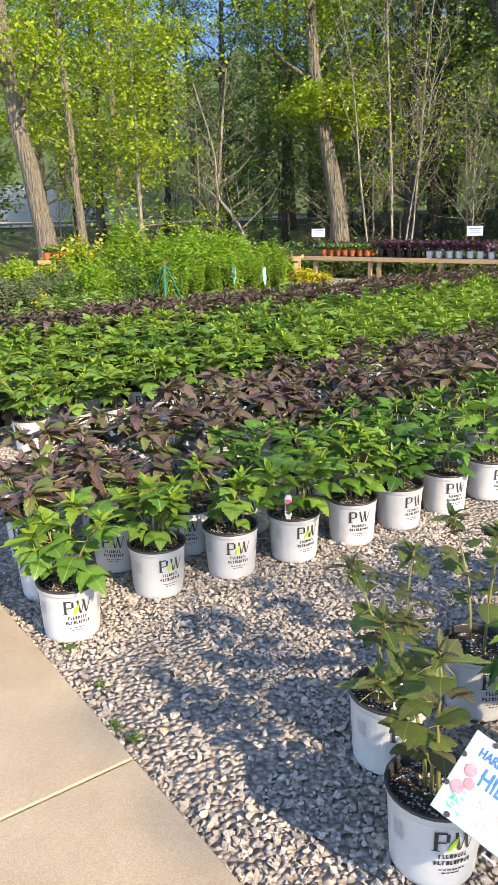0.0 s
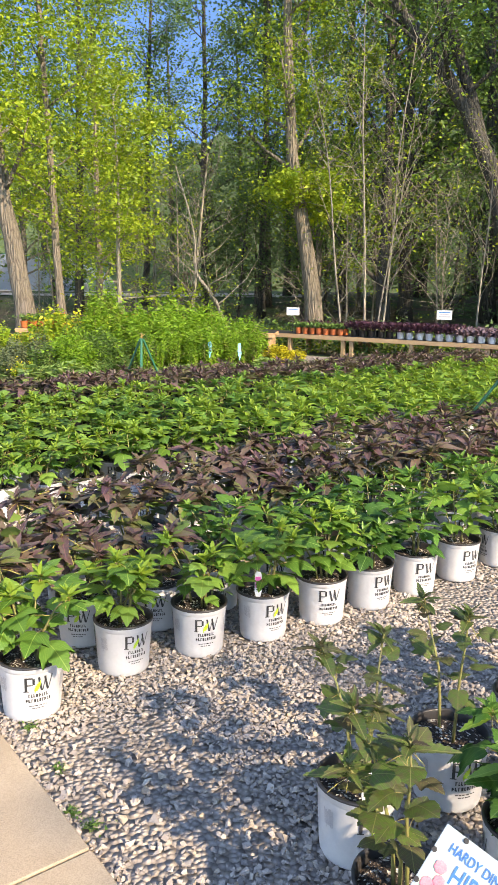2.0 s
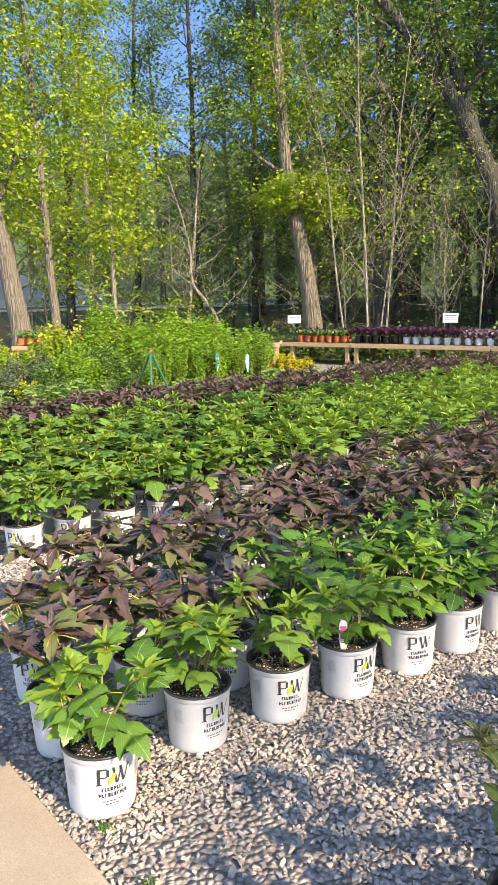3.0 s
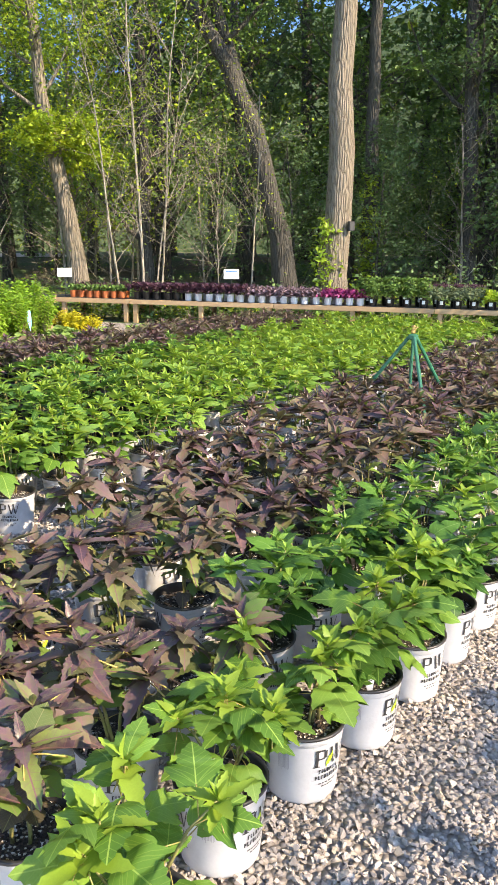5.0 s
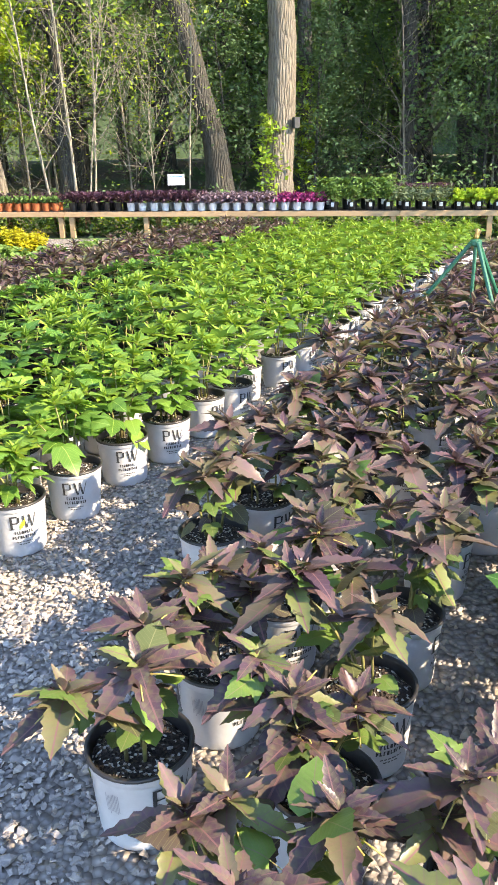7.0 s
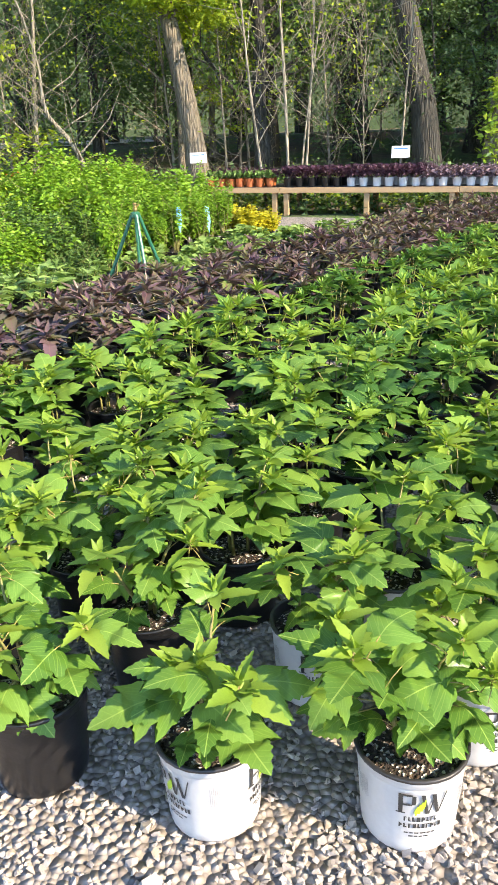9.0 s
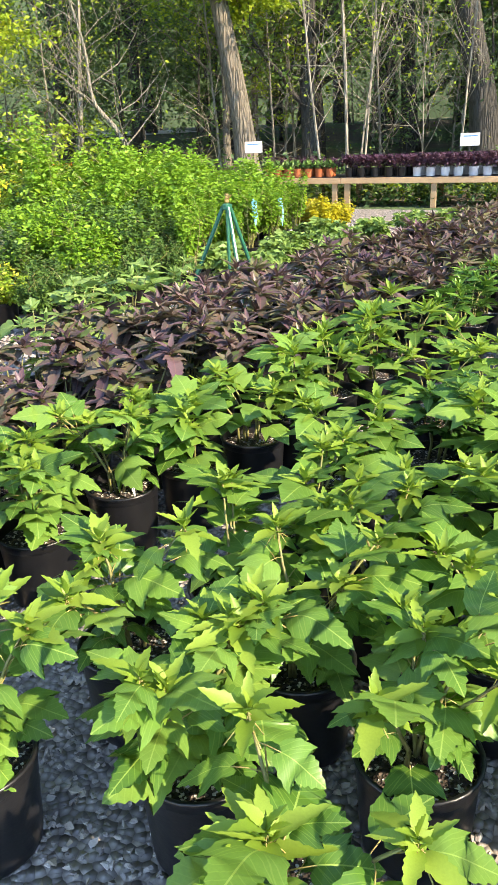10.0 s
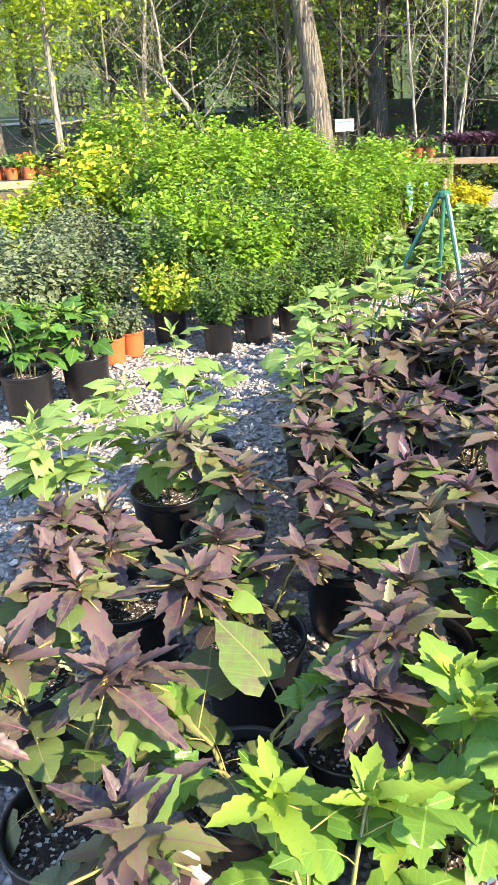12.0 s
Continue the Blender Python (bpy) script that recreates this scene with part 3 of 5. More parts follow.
def pot_mesh(mat, r=POT_R, h=POT_H, sides=28):
    g = Geo()
    rb = r * 0.86
    rings(g, [(rb * 0.97, 0.0), (rb, 0.006), (rb + (r - rb) * 0.15, h * 0.12), (r * 0.975, h * 0.86), (r * 0.985, h * 0.875), (r, h * 0.88), (r, h * 0.985)], sides, True)
    return g.mesh("pot", mat, True)


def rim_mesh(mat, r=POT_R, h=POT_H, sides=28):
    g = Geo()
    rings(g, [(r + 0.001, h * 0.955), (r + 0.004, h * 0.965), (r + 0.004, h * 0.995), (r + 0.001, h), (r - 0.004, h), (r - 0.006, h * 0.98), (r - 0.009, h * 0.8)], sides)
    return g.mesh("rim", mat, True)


def soil_mesh(r=POT_R, h=POT_H, seed=3):
    rng = np.random.default_rng(seed)
    verts, faces = [(0, 0, h * 0.89)], []
    for i, rr in enumerate((0.35, 0.7, 0.93)):
        for k in range(16):
            a = 2 * math.pi * k / 16
            verts.append((rr * r * math.cos(a), rr * r * math.sin(a), h * 0.885 + rng.normal(0, 0.003) - 0.006 * (i == 2)))
    for k in range(16):
        faces.append((0, 1 + k, 1 + (k + 1) % 16))
    for i in range(2):
        for k in range(16):
            a, b = 1 + i * 16 + k, 1 + i * 16 + (k + 1) % 16
            faces.append((a, a + 16, b + 16, b))
    g = Geo()
    g.add(verts, faces)
    return g.mesh("soil", SOIL, True)


def wrap(geo, poly, r=POT_R, h=POT_H, lift=0.0012, steps=6):
    """A flat shape of (angle in degrees, height share) quads laid on the tapered pot wall."""
    (a0, z0), (a1, z1), slant = poly[0], poly[1], (poly[2] if len(poly) > 2 else 0.0)
    verts, faces = [], []
    for i in range(steps + 1):
        for z, sl in ((z0, 0.0), (z1, slant)):
            a = radians(a0 + (a1 - a0) * i / steps + sl)
            rr = r * (0.86 + 0.14 * min(1.0, z / 0.9)) * 0.985 + lift + 0.0016
            verts.append((rr * math.cos(a), rr * math.sin(a), z * h))
    for i in range(steps):
        faces.append((2 * i, 2 * i + 2, 2 * i + 3, 2 * i + 1))
    geo.add(verts, faces)


def prints():
    """The printed marks round a white pot: a dark mark with a green leaf, lines of small print, a block of fine bars."""
    dark, grey, leaf = Geo(), Geo(), Geo()
    for turn in (0, 118, 236):
        # mark: upright stroke with a rounded bowl, and a zigzag of slanted strokes
        wrap(dark, [(turn - 25, 0.57), (turn - 20.5, 0.82)], steps=2)
        wrap(dark, [(turn - 27.5, 0.565), (turn - 18, 0.58)], steps=2)
        wrap(dark, [(turn - 20.5, 0.795), (turn - 11, 0.82)], steps=3)
        wrap(dark, [(turn - 20.5, 0.675), (turn - 11, 0.695)], steps=3)
        wrap(dark, [(turn - 11.5, 0.69), (turn - 7.5, 0.8)], steps=2)
        for a, sl, w in ((3.0, -5.5, 3.8), (5.5, 6.0, 1.6), (14.0, -5.5, 3.8), (16.0, 7.5, 1.6)):
            wrap(dark, [(turn + a, 0.57), (turn + a + w, 0.82), sl], steps=2)
        for k, (w, z) in enumerate(((2, 0.55), (6, 0.58), (8, 0.61), (8, 0.64), (6.5, 0.67), (4, 0.7), (1.5, 0.73))):
            wrap(leaf, [(turn - 7 + k * 1.5 - w / 2, z), (turn - 7 + k * 1.5 + w / 2, z + 0.031)], lift=0.0018, steps=3)
        rng = np.random.default_rng(turn)
        for z, half, th in ((0.465, 19, 0.06), (0.375, 24, 0.06)):
            a = turn - half
            while a < turn + half - 2:
                w = rng.uniform(3.2, 4.6)
                wrap(dark, [(a, z), (a + w * 0.42, z + th)], steps=1)
                wrap(dark, [(a + w * 0.42, z + (th - 0.011 if rng.random() < 0.5 else 0.0)), (a + w * 0.82, z + (th if rng.random() < 0.4 else 0.018))], steps=1)
                a += w + 0.7
        for z, half in ((0.3, 18), (0.255, 13)):
            a = turn - half
            while a < turn + half - 3:
                w = rng.uniform(3, 7)
                wrap(dark, [(a, z), (a + w, z + 0.016)], steps=2)
                a += w + 1.5
        for k in range(9):
            wrap(grey, [(turn + 46 + k * 1.9, 0.5 + 0.04 * rng.random()), (turn + 46.9 + k * 1.9, 0.78 - 0.05 * rng.random())], steps=1)
    return dark.mesh("dark_print", INK), grey.mesh("fine_print", GREY_INK), leaf.mesh("leaf_mark", LEAF_INK)


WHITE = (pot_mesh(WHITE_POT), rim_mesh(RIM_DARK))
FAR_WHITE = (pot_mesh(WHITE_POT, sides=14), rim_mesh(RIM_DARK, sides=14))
BR, BH = 0.122, 0.235
BLACK = (pot_mesh(BLACK_POT, BR, BH), rim_mesh(BLACK_POT, BR, BH))
FAR_BLACK = (pot_mesh(BLACK_POT, BR, BH, 14), rim_mesh(BLACK_POT, BR, BH, 14))
SOIL_W, SOIL_B = soil_mesh(), soil_mesh(BR, BH)
PRINTS = prints()


# ---- hibiscus ----
SPECIES = {
    "green": dict(mat=GREEN, low=GREEN, kinds=("maple", "maple_b"), size=0.122, stems=(4, 5), tall=(0.25, 0.35), top=BUD, tuft=("lance", 0.4, 0.92, 0.15, 1.35, 9), name="green-leaved hardy hibiscus"),
    "deep": dict(mat=DEEP, low=DEEP, kinds=("maple", "maple_b"), size=0.108, stems=(5, 6), tall=(0.24, 0.33), top=GREEN, tuft=("lance", 0.4, 0.9, 0.1, 1.3, 8), name="deep green hardy hibiscus"),
    "purple": dict(mat=PURPLE, low=PURPLE_LOW, kinds=("maple", "round"), size=0.085, stems=(4, 5), tall=(0.24, 0.34), top=PURPLE, tuft=("lance", 0.7, 1.95, -0.25, 1.2, 12), name="dark purple-leaved hardy hibiscus"),
    "bronze": dict(mat=BRONZE, low=BRONZE, kinds=("maple", "round"), size=0.074, stems=(2, 3), tall=(0.36, 0.52), top=BRONZE, tuft=("lance", 0.5, 1.3, 0.1, 1.2, 9), name="leggy bronze-green hardy hibiscus"),
    "sparse": dict(mat=BRONZE, low=BRONZE, kinds=("round", "round"), size=0.135, stems=(2, 3), tall=(0.17, 0.25), top=GREEN, tuft=("maple", 0.4, 0.75, 0.2, 1.1, 4), name="sparse young bronze hibiscus"),
    "pale": dict(mat=PALE, low=PALE, kinds=("maple", "maple_b"), size=0.115, stems=(3, 4), tall=(0.34, 0.46), top=PALE, tuft=("young", 0.4, 0.7, 0.3, 1.2, 6), name="tall pale green hibiscus"),
}
LEAF_MESHES = {}
STALK = [(0, -0.5, -0.14), (0, -0.25, -0.045), (0, 0.01, 0.0)]


def leaf_mesh(kind, mat):
    if (kind, mat.name) not in LEAF_MESHES:
        g = Geo()
        g.add(*LEAVES[kind])
        if kind != "young":
            g.split = len(g.f)
            tube(g, STALK, [0.014, 0.012, 0.011], 4)
        me = g.mesh("leaf", mat, True, True)
        me.materials.append(PETIOLE)
        if kind != "young":
            me.polygons.foreach_set("material_index", [0] * g.split + [1] * (len(g.f) - g.split))
        LEAF_MESHES[kind, mat.name] = me
    return LEAF_MESHES[kind, mat.name]


def leaf_places(rng, sp, base_z, near):
    """Stems with their points, and leaves as (kind, pose, size, young)."""
    stems, leaves = [], []
    for s in range(rng.integers(sp["stems"][0], sp["stems"][1] + 1)):
        a = rng.uniform(0, 2 * math.pi)
        r0, tall = rng.uniform(0.01, 0.05), rng.uniform(*sp["tall"]) * rng.uniform(0.8, 1.0)
        out = rng.uniform(0.04, 0.14)
        pts = []
        for k in range(5):
            f = k / 4
            pts.append(Vector((math.cos(a) * (r0 + out * f * f) + rng.normal(0, 0.004), math.sin(a) * (r0 + out * f * f) + rng.normal(0, 0.004), base_z + tall * f)))
        stems.append(pts)
        n = int(8 * tall / 0.3) - (2 if sp["tall"][1] < 0.22 else 0)
        turn = rng.uniform(0, 6.28)
        for k in range(n):
            f = 0.28 + 0.68 * (k + rng.uniform(-0.3, 0.3)) / n
            f = min(0.97, max(0.15, f))
            i = min(3, int(f * 4))
            p = pts[i].lerp(pts[i + 1], f * 4 - i)
            turn += 2.4 + rng.normal(0, 0.3)
            # the outer leaves reach away from the plant's middle
            ang = turn + 0.55 * math.sin(a - turn)
            size = sp["size"] * (1.12 - 0.6 * abs(f - 0.6)) * rng.uniform(0.65, 1.15)
            pitch = -0.1 + 0.65 * f + rng.normal(0, 0.25)
            m = Matrix.Translation(p) @ Matrix.Rotation(ang - math.pi / 2, 4, "Z") @ Matrix.Rotation(pitch, 4, "X") @ Matrix.Rotation(rng.normal(0, 0.25), 4, "Y") @ Matrix.Translation((0, 0.5 * size, 0.14 * size))
            leaves.append((sp["kinds"][int(rng.integers(0, 2))], m, size, False))
        kind, s0, s1, up0, up1, count = sp["tuft"]
        spin = rng.uniform(0, 6.28)
        for k in range(count):
            ang, f = spin + 2.4 * k + rng.normal(0, 0.2), k / (count - 1)
            up = up0 + (up1 - up0) * f + rng.normal(0, 0.15)
            size = sp["size"] * (s1 + (s0 - s1) * f) * rng.uniform(0.8, 1.15)
            base = pts[4] + Vector((0, 0, 0.03 * f - 0.025))
            m = Matrix.Translation(base) @ Matrix.Rotation(ang, 4, "Z") @ Matrix.Rotation(up, 4, "X") @ Matrix.Rotation(rng.normal(0, 0.2), 4, "Y")
            leaves.append((("cut" if f < 0.4 and rng.random() < 0.6 else "cut_b") if kind == "lance" and rng.random() < 0.35 else kind, m, size, True))
    return stems, leaves


def hibiscus(kind, pot, seed, near, tag=None):
    """A potted hibiscus; near ones have each leaf as a part."""
    rng = np.random.default_rng(seed)
    sp = SPECIES[kind]
    h = POT_H if pot == "white" else BH
    colour = "white printed" if pot == "white" else "black"
    root = thing("potted_hibiscus", f"{sp['name']} in a {colour} plastic pot on gravel", "potted plant", None, "rows of potted hibiscus")
    pots = (FAR_WHITE if near is None else WHITE) if pot == "white" else (FAR_BLACK if near is None else BLACK)
    body = part("pot", pots[0], root, f"{colour} nursery pot")
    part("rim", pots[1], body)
    if pot == "white":
        if near is True:
            for name, me in zip(("dark_print", "fine_print", "leaf_mark"), PRINTS):
                tagged(part(name, me, body), kind="stuff")
        else:
            tagged(part("dark_print", PRINTS[0], body), kind="stuff")
    part("soil", SOIL_W if pot == "white" else SOIL_B, root, "dark potting soil with white perlite")
    stems, leaves = leaf_places(rng, sp, h * 0.87, near)
    if near is True:
        for pts in stems:
            g = Geo()
            tube(g, pts, [0.0055, 0.005, 0.0042, 0.0034, 0.002], 5)
            part("stem", g.mesh("stem", STEM, True), root)
        for lk, m, size, young in leaves:
            part("leaf", leaf_mesh(lk, sp["top"] if young else sp["low"]), root, "", m @ Matrix.Scale(size, 4))
    else:
        g = Geo()
        for pts in stems:
            tube(g, pts, [0.0055, 0.005, 0.0042, 0.0034, 0.002], 4)
        tagged(part("stem", g.mesh("stem", STEM, True), root), kind="stuff")
        g = Geo()
        for lk, m, size, young in leaves:
            if not young:
                put_leaf(g, ("plain" if lk.startswith("maple") else lk) if near is False else "low", m, size)
        split = len(g.f)
        for lk, m, size, young in leaves:
            if young:
                put_leaf(g, lk if near is False else "low" if lk.startswith("maple") else "young", m, size * (1.0 if near is False else 1.2))
        me = g.mesh("foliage", sp["low"], True, True)
        me.materials.append(sp["top"])
        me.polygons.foreach_set("material_index", [0] * split + [1] * (len(g.f) - split))
        tagged(part("foliage", me, root), kind="stuff")
    if tag:
        add_tag(root, rng, h, tag)
    return root


def add_tag(root, rng, h, mat, x=0.06, y=-0.07):
    g = Geo()
    m = Matrix.Translation((x, y, h * 0.86)) @ Matrix.Rotation(-0.2, 4, "X")
    box(g, (-0.014, -0.0006, -0.02), (0.014, 0.0006, 0.075), 0.0003, m)
    tag = part("plant_tag", g.mesh("plant_tag", TAG_WHITE), root, "white plastic plant tag")
    g = Geo()
    box(g, (-0.011, -0.0014, 0.028), (0.011, -0.0007, 0.06), 0.0, m)
    part("tag_picture", g.mesh("tag_picture", mat), tag)


STOCK, STOCK_NEXT = {}, {}
FAR_U, PLAIN_U, FAR_PLANTS = 5.6, 3.5, []


def stand(kind, pot, near, u, v, rng, scale=None, face=None):
    """Stand one of the stock plants at a place in the rows."""
    near = True if near else None if u > PLAIN_U else False
    key = (kind, pot, near)
    if key not in STOCK:
        count = 5 if near else 4
        base = 1000 * (sorted(SPECIES).index(kind) + 1) + 100 * (pot == "white") + (10 if near else 0)
        STOCK[key] = [hibiscus(kind, pot, base + i, near) for i in range(count)]
        STOCK_NEXT[key] = 0
    i = STOCK_NEXT[key]
    STOCK_NEXT[key] += 1
    p = uv(u, v)
    # the mark on the pot looks towards the concrete path side
    turn = radians(38.0 - 90.0) + (rng.normal(-0.4, 0.4) if face is None else face + rng.normal(0, 0.12)) if pot == "white" else rng.uniform(0, 6.28)
    s = scale or rng.uniform(0.94, 1.04)
    m = Matrix.Translation(p) @ Matrix.Rotation(turn, 4, "Z") @ Matrix.Rotation(rng.normal(0, 0.012), 4, "X")
    src = STOCK[key][i % len(STOCK[key])]
    if i >= len(STOCK[key]) and u > FAR_U:
        FAR_PLANTS.append((src, m))
        return None
    if i < len(STOCK[key]):
        src.matrix_basis = m
        src.scale = (1, 1, 1)
        return src
    return copy_thing(src, m)


def rows_of_pots():
    rng = np.random.default_rng(21)

    def row(v, u0, u1, pick, near_to, step=0.335, jitter=0.03):
        u = u0
        while u < u1:
            kind, pot = pick(u)
            stand(kind, pot, u < near_to, u + rng.normal(0, jitter), v + rng.normal(0, jitter), rng)
            u += step * rng.uniform(0.96, 1.05)

    # first bed, white pots, four rows
    for i, u in enumerate((1.06, 1.48, 1.815, 2.125, 2.45, 2.75, 3.07, 3.40)):
        stand("green" if i < 4 else "deep" if i in (5, 6) else "green", "white", i < 4, u, (2.0, 2.09, 2.045, 2.0, 1.97, 1.96, 1.95, 1.94)[i], rng, face=-0.2)
    row(1.93, 3.74, 9.2, lambda u: ("deep" if rng.random() < 0.6 else "green", "white"), 0)
    for i, u in enumerate((1.11, 1.46, 1.80, 2.14, 2.5, 2.83)):
        stand("purple" if i < 3 else "deep", "white", i < 3, u, (2.36, 2.41, 2.36, 2.38, 2.38, 2.36)[i], rng)
    row(2.34, 3.16, 9.2, lambda u: ("deep" if u < 5.5 else "purple", "white"), 0)
    for i, u in enumerate((1.2, 1.56, 1.9, 2.24, 2.74)):
        stand("purple", "white", i < 2, u, 2.75 + 0.01 * i, rng)
    row(2.74, 3.1, 9.2, lambda u: ("purple", "white"), 0)
    for i, u in enumerate((1.5, 1.84, 2.16, 2.5)):
        stand("purple", "white", i < 3, u, (3.16, 3.14, 3.11, 3.12)[i], rng, face=-0.35)
    row(3.1, 2.85, 9.6, lambda u: ("purple", "white"), 0)
    row(3.5, 2.45, 9.6, lambda u: ("purple", "white"), 0)
    # second bed: white pots along the aisle, then black pots
    for i, u in enumerate((1.80, 2.10, 2.40, 2.74, 3.12, 3.44)):
        stand("green", "white", u < 2.5, u, (4.37, 4.34, 4.31, 4.3, 4.31, 4.27)[i], rng, face=-0.75)
    row(4.26, 3.78, 11.4, lambda u: ("green", "white"), 0, 0.34)
    stand("green", "white", True, 1.58, 4.73, rng, face=-1.5)
    stand("green", "white", True, 2.05, 4.76, rng, face=-0.9)
    row(4.66, 2.4, 11.4, lambda u: ("green", "white"), 2.2, 0.34)
    for v, us in ((5.14, (1.44, 1.83)), (5.48, (1.58, 1.93)), (5.84, (1.32, 1.75))):
        for u in us:
            stand("green", "black", True, u, v, rng)
        row(v, us[-1] + 0.35, 11.4, lambda u: ("green" if u > 5 or rng.random() < 0.75 else "deep", "black" if u < 6 else "white"), 0, 0.36)
    # third bed, black pots
    for i, u in enumerate((1.60, 1.98, 2.34, 2.62, 2.93, 3.23, 3.56)):
        stand("green", "black", u < 2.5, u, (6.5, 6.49, 6.5, 6.43, 6.39, 6.4, 6.43)[i], rng)
    row(6.42, 3.9, 11.2, lambda u: ("green" if u < 4.6 or u > 8 else "deep", "black"), 0, 0.36)
    for u, v, kind in ((1.5, 6.87, "sparse"), (1.72, 6.78, "purple"), (2.02, 6.8, "purple"), (2.4, 6.8, "purple"), (1.83, 7.12, "purple"), (2.25, 7.12, "purple"),
                       (2.62, 7.1, "purple"), (1.42, 7.45, "purple"), (1.77, 7.47, "purple"), (2.15, 7.48, "purple"), (1.25, 7.05, "purple"), (1.26, 6.52, "green"), (1.1, 6.82, "purple"), (2.62, 7.42, "purple")):
        stand(kind, "black", u < 1.95, u, v, rng)
    for v, u0 in ((6.79, 2.78), (7.1, 2.98), (7.42, 3.06), (7.7, 3.2)):
        row(v, u0, 11.0, lambda u: ("purple", "black"), 0, 0.35)
    for u, v in ((1.9, 7.85), (2.25, 7.8), (2.55, 7.95), (2.91, 7.68), (3.5, 8.02), (3.9, 8.05), (4.3, 8.1)):
        stand("pale", "black", False, u, v, rng)
    # by the camera's first stand, a short bed in white pots
    for u, v, kind in ((1.5, 0.8, "bronze"), (1.32, 0.48, "bronze"), (1.89, 0.80, "bronze"), (1.72, 0.42, "deep"), (2.28, 0.78, "bronze"), (2.1, 0.4, "purple"), (1.6, 0.08, "deep"), (2.65, 0.76, "purple")):
        stand(kind, "white", u < 2.0, u, v, rng, face=-0.28)
    # two that stand by the hedge
    for u, v in ((2.74, 9.24), (3.07, 9.2), (2.9, 9.5)):
        stand("deep", "black", False, u, v, rng)


def take_away(root):
    """Remove a built plant that no place was found for."""
    for ob in list(root.children_recursive) + [root]:
        bpy.data.objects.remove(ob)


rows_of_pots()
for stock_key, plants in STOCK.items():
    for spare in plants[STOCK_NEXT[stock_key]:]:
        take_away(spare)


def join_far():
    """The plants at the far ends of the rows, too many to count, as one object."""
    mats, verts, loops, totals, index, tex, off = [], [], [], [], [], [], 0
    for src, m in FAR_PLANTS:
        for o in src.children_recursive:
            me = o.data
            nv, nl, np_ = len(me.vertices), len(me.loops), len(me.polygons)
            co, lv, lt, mi = np.empty(nv * 3, np.float32), np.empty(nl, np.int32), np.empty(np_, np.int32), np.empty(np_, np.int32)
            me.vertices.foreach_get("co", co), me.loops.foreach_get("vertex_index", lv)
            me.polygons.foreach_get("loop_total", lt), me.polygons.foreach_get("material_index", mi)
            t = np.zeros(nl * 2, np.float32)
            if me.uv_layers:
                me.uv_layers[0].data.foreach_get("uv", t)
            w = np.array(m @ o.matrix_basis)
            verts.append(co.reshape(-1, 3) @ w[:3, :3].T + w[:3, 3])
            slot = []
            for mat in me.materials:
                if mat not in mats:
                    mats.append(mat)
                slot.append(mats.index(mat))
            index.append(np.array(slot)[mi]), loops.append(lv + off), totals.append(lt), tex.append(t)
            off += nv
    verts, loops, totals, index = np.concatenate(verts), np.concatenate(loops), np.concatenate(totals), np.concatenate(index)
    me = bpy.data.meshes.new("far_hibiscus")
    me.vertices.add(len(verts)), me.loops.add(len(loops)), me.polygons.add(len(totals))
    me.vertices.foreach_set("co", verts.astype(np.float32).ravel())
    me.loops.foreach_set("vertex_index", loops.astype(np.int32))
    me.polygons.foreach_set("loop_start", (np.cumsum(totals) - totals).astype(np.int32))
    me.polygons.foreach_set("material_index", index.astype(np.int32))
    me.update(calc_edges=True)
    me.uv_layers.new(name="leaf").data.foreach_set("uv", np.concatenate(tex))
    for mat in mats:
        me.materials.append(mat)
    tagged(new("potted_hibiscus_rows", me), "far rows of green and purple hibiscus in pots", "potted plants", "", "stuff")


join_far()


# ---- trees ----
def curve_points(pts, n):
    """Points along a smooth line through the given ones."""
    pts = [Vector(p) for p in pts]
    out = []
    for i in range(n):
        f = i / (n - 1) * (len(pts) - 1)
        k = min(int(f), len(pts) - 2)
        t = f - k
        p0, p1, p2, p3 = pts[max(k - 1, 0)], pts[k], pts[k + 1], pts[min(k + 2, len(pts) - 1)]
        out.append(0.5 * ((2 * p1) + (p2 - p0) * t + (2 * p0 - 5 * p1 + 4 * p2 - p3) * t * t + (3 * p1 - p0 - 3 * p2 + p3) * t * t * t))
    return out


def branch(geo, rng, start, way, length, r, depth, tips, sides=5, droop=0.0, wild=0.25, kids=3):
    """A limb with side limbs; tips gathers the places where leaves sit."""
    pts, radii, p, d = [Vector(start)], [r], Vector(start), Vector(way).normalized()
    n = 5 if sides > 4 else 3
    for k in range(n):
        d = (d + Vector(rng.normal(0, wild, 3)) * 0.5 + Vector((0, 0, 0.08 - droop))).normalized()
        p = p + d * length / n
        pts.append(p.copy())
        radii.append(r * (1 - 0.8 * (k + 1) / n))
        if k >= 1:
            tips.append((p.copy(), depth))
    tube(geo, pts, radii, sides)
    if depth > 0:
        for k in range(kids):
            i = int(rng.integers(1, n + 1))
            side = d.cross(Vector(rng.normal(0, 1, 3))).normalized()
            branch(geo, rng, pts[i], d * 0.55 + side * 0.8, length * rng.uniform(0.4, 0.65), max(radii[i] * 0.6, 0.0075 if r > 0.0076 else 0.0022), depth - 1, tips, 3 if depth < 2 else 4, droop, wild, kids)


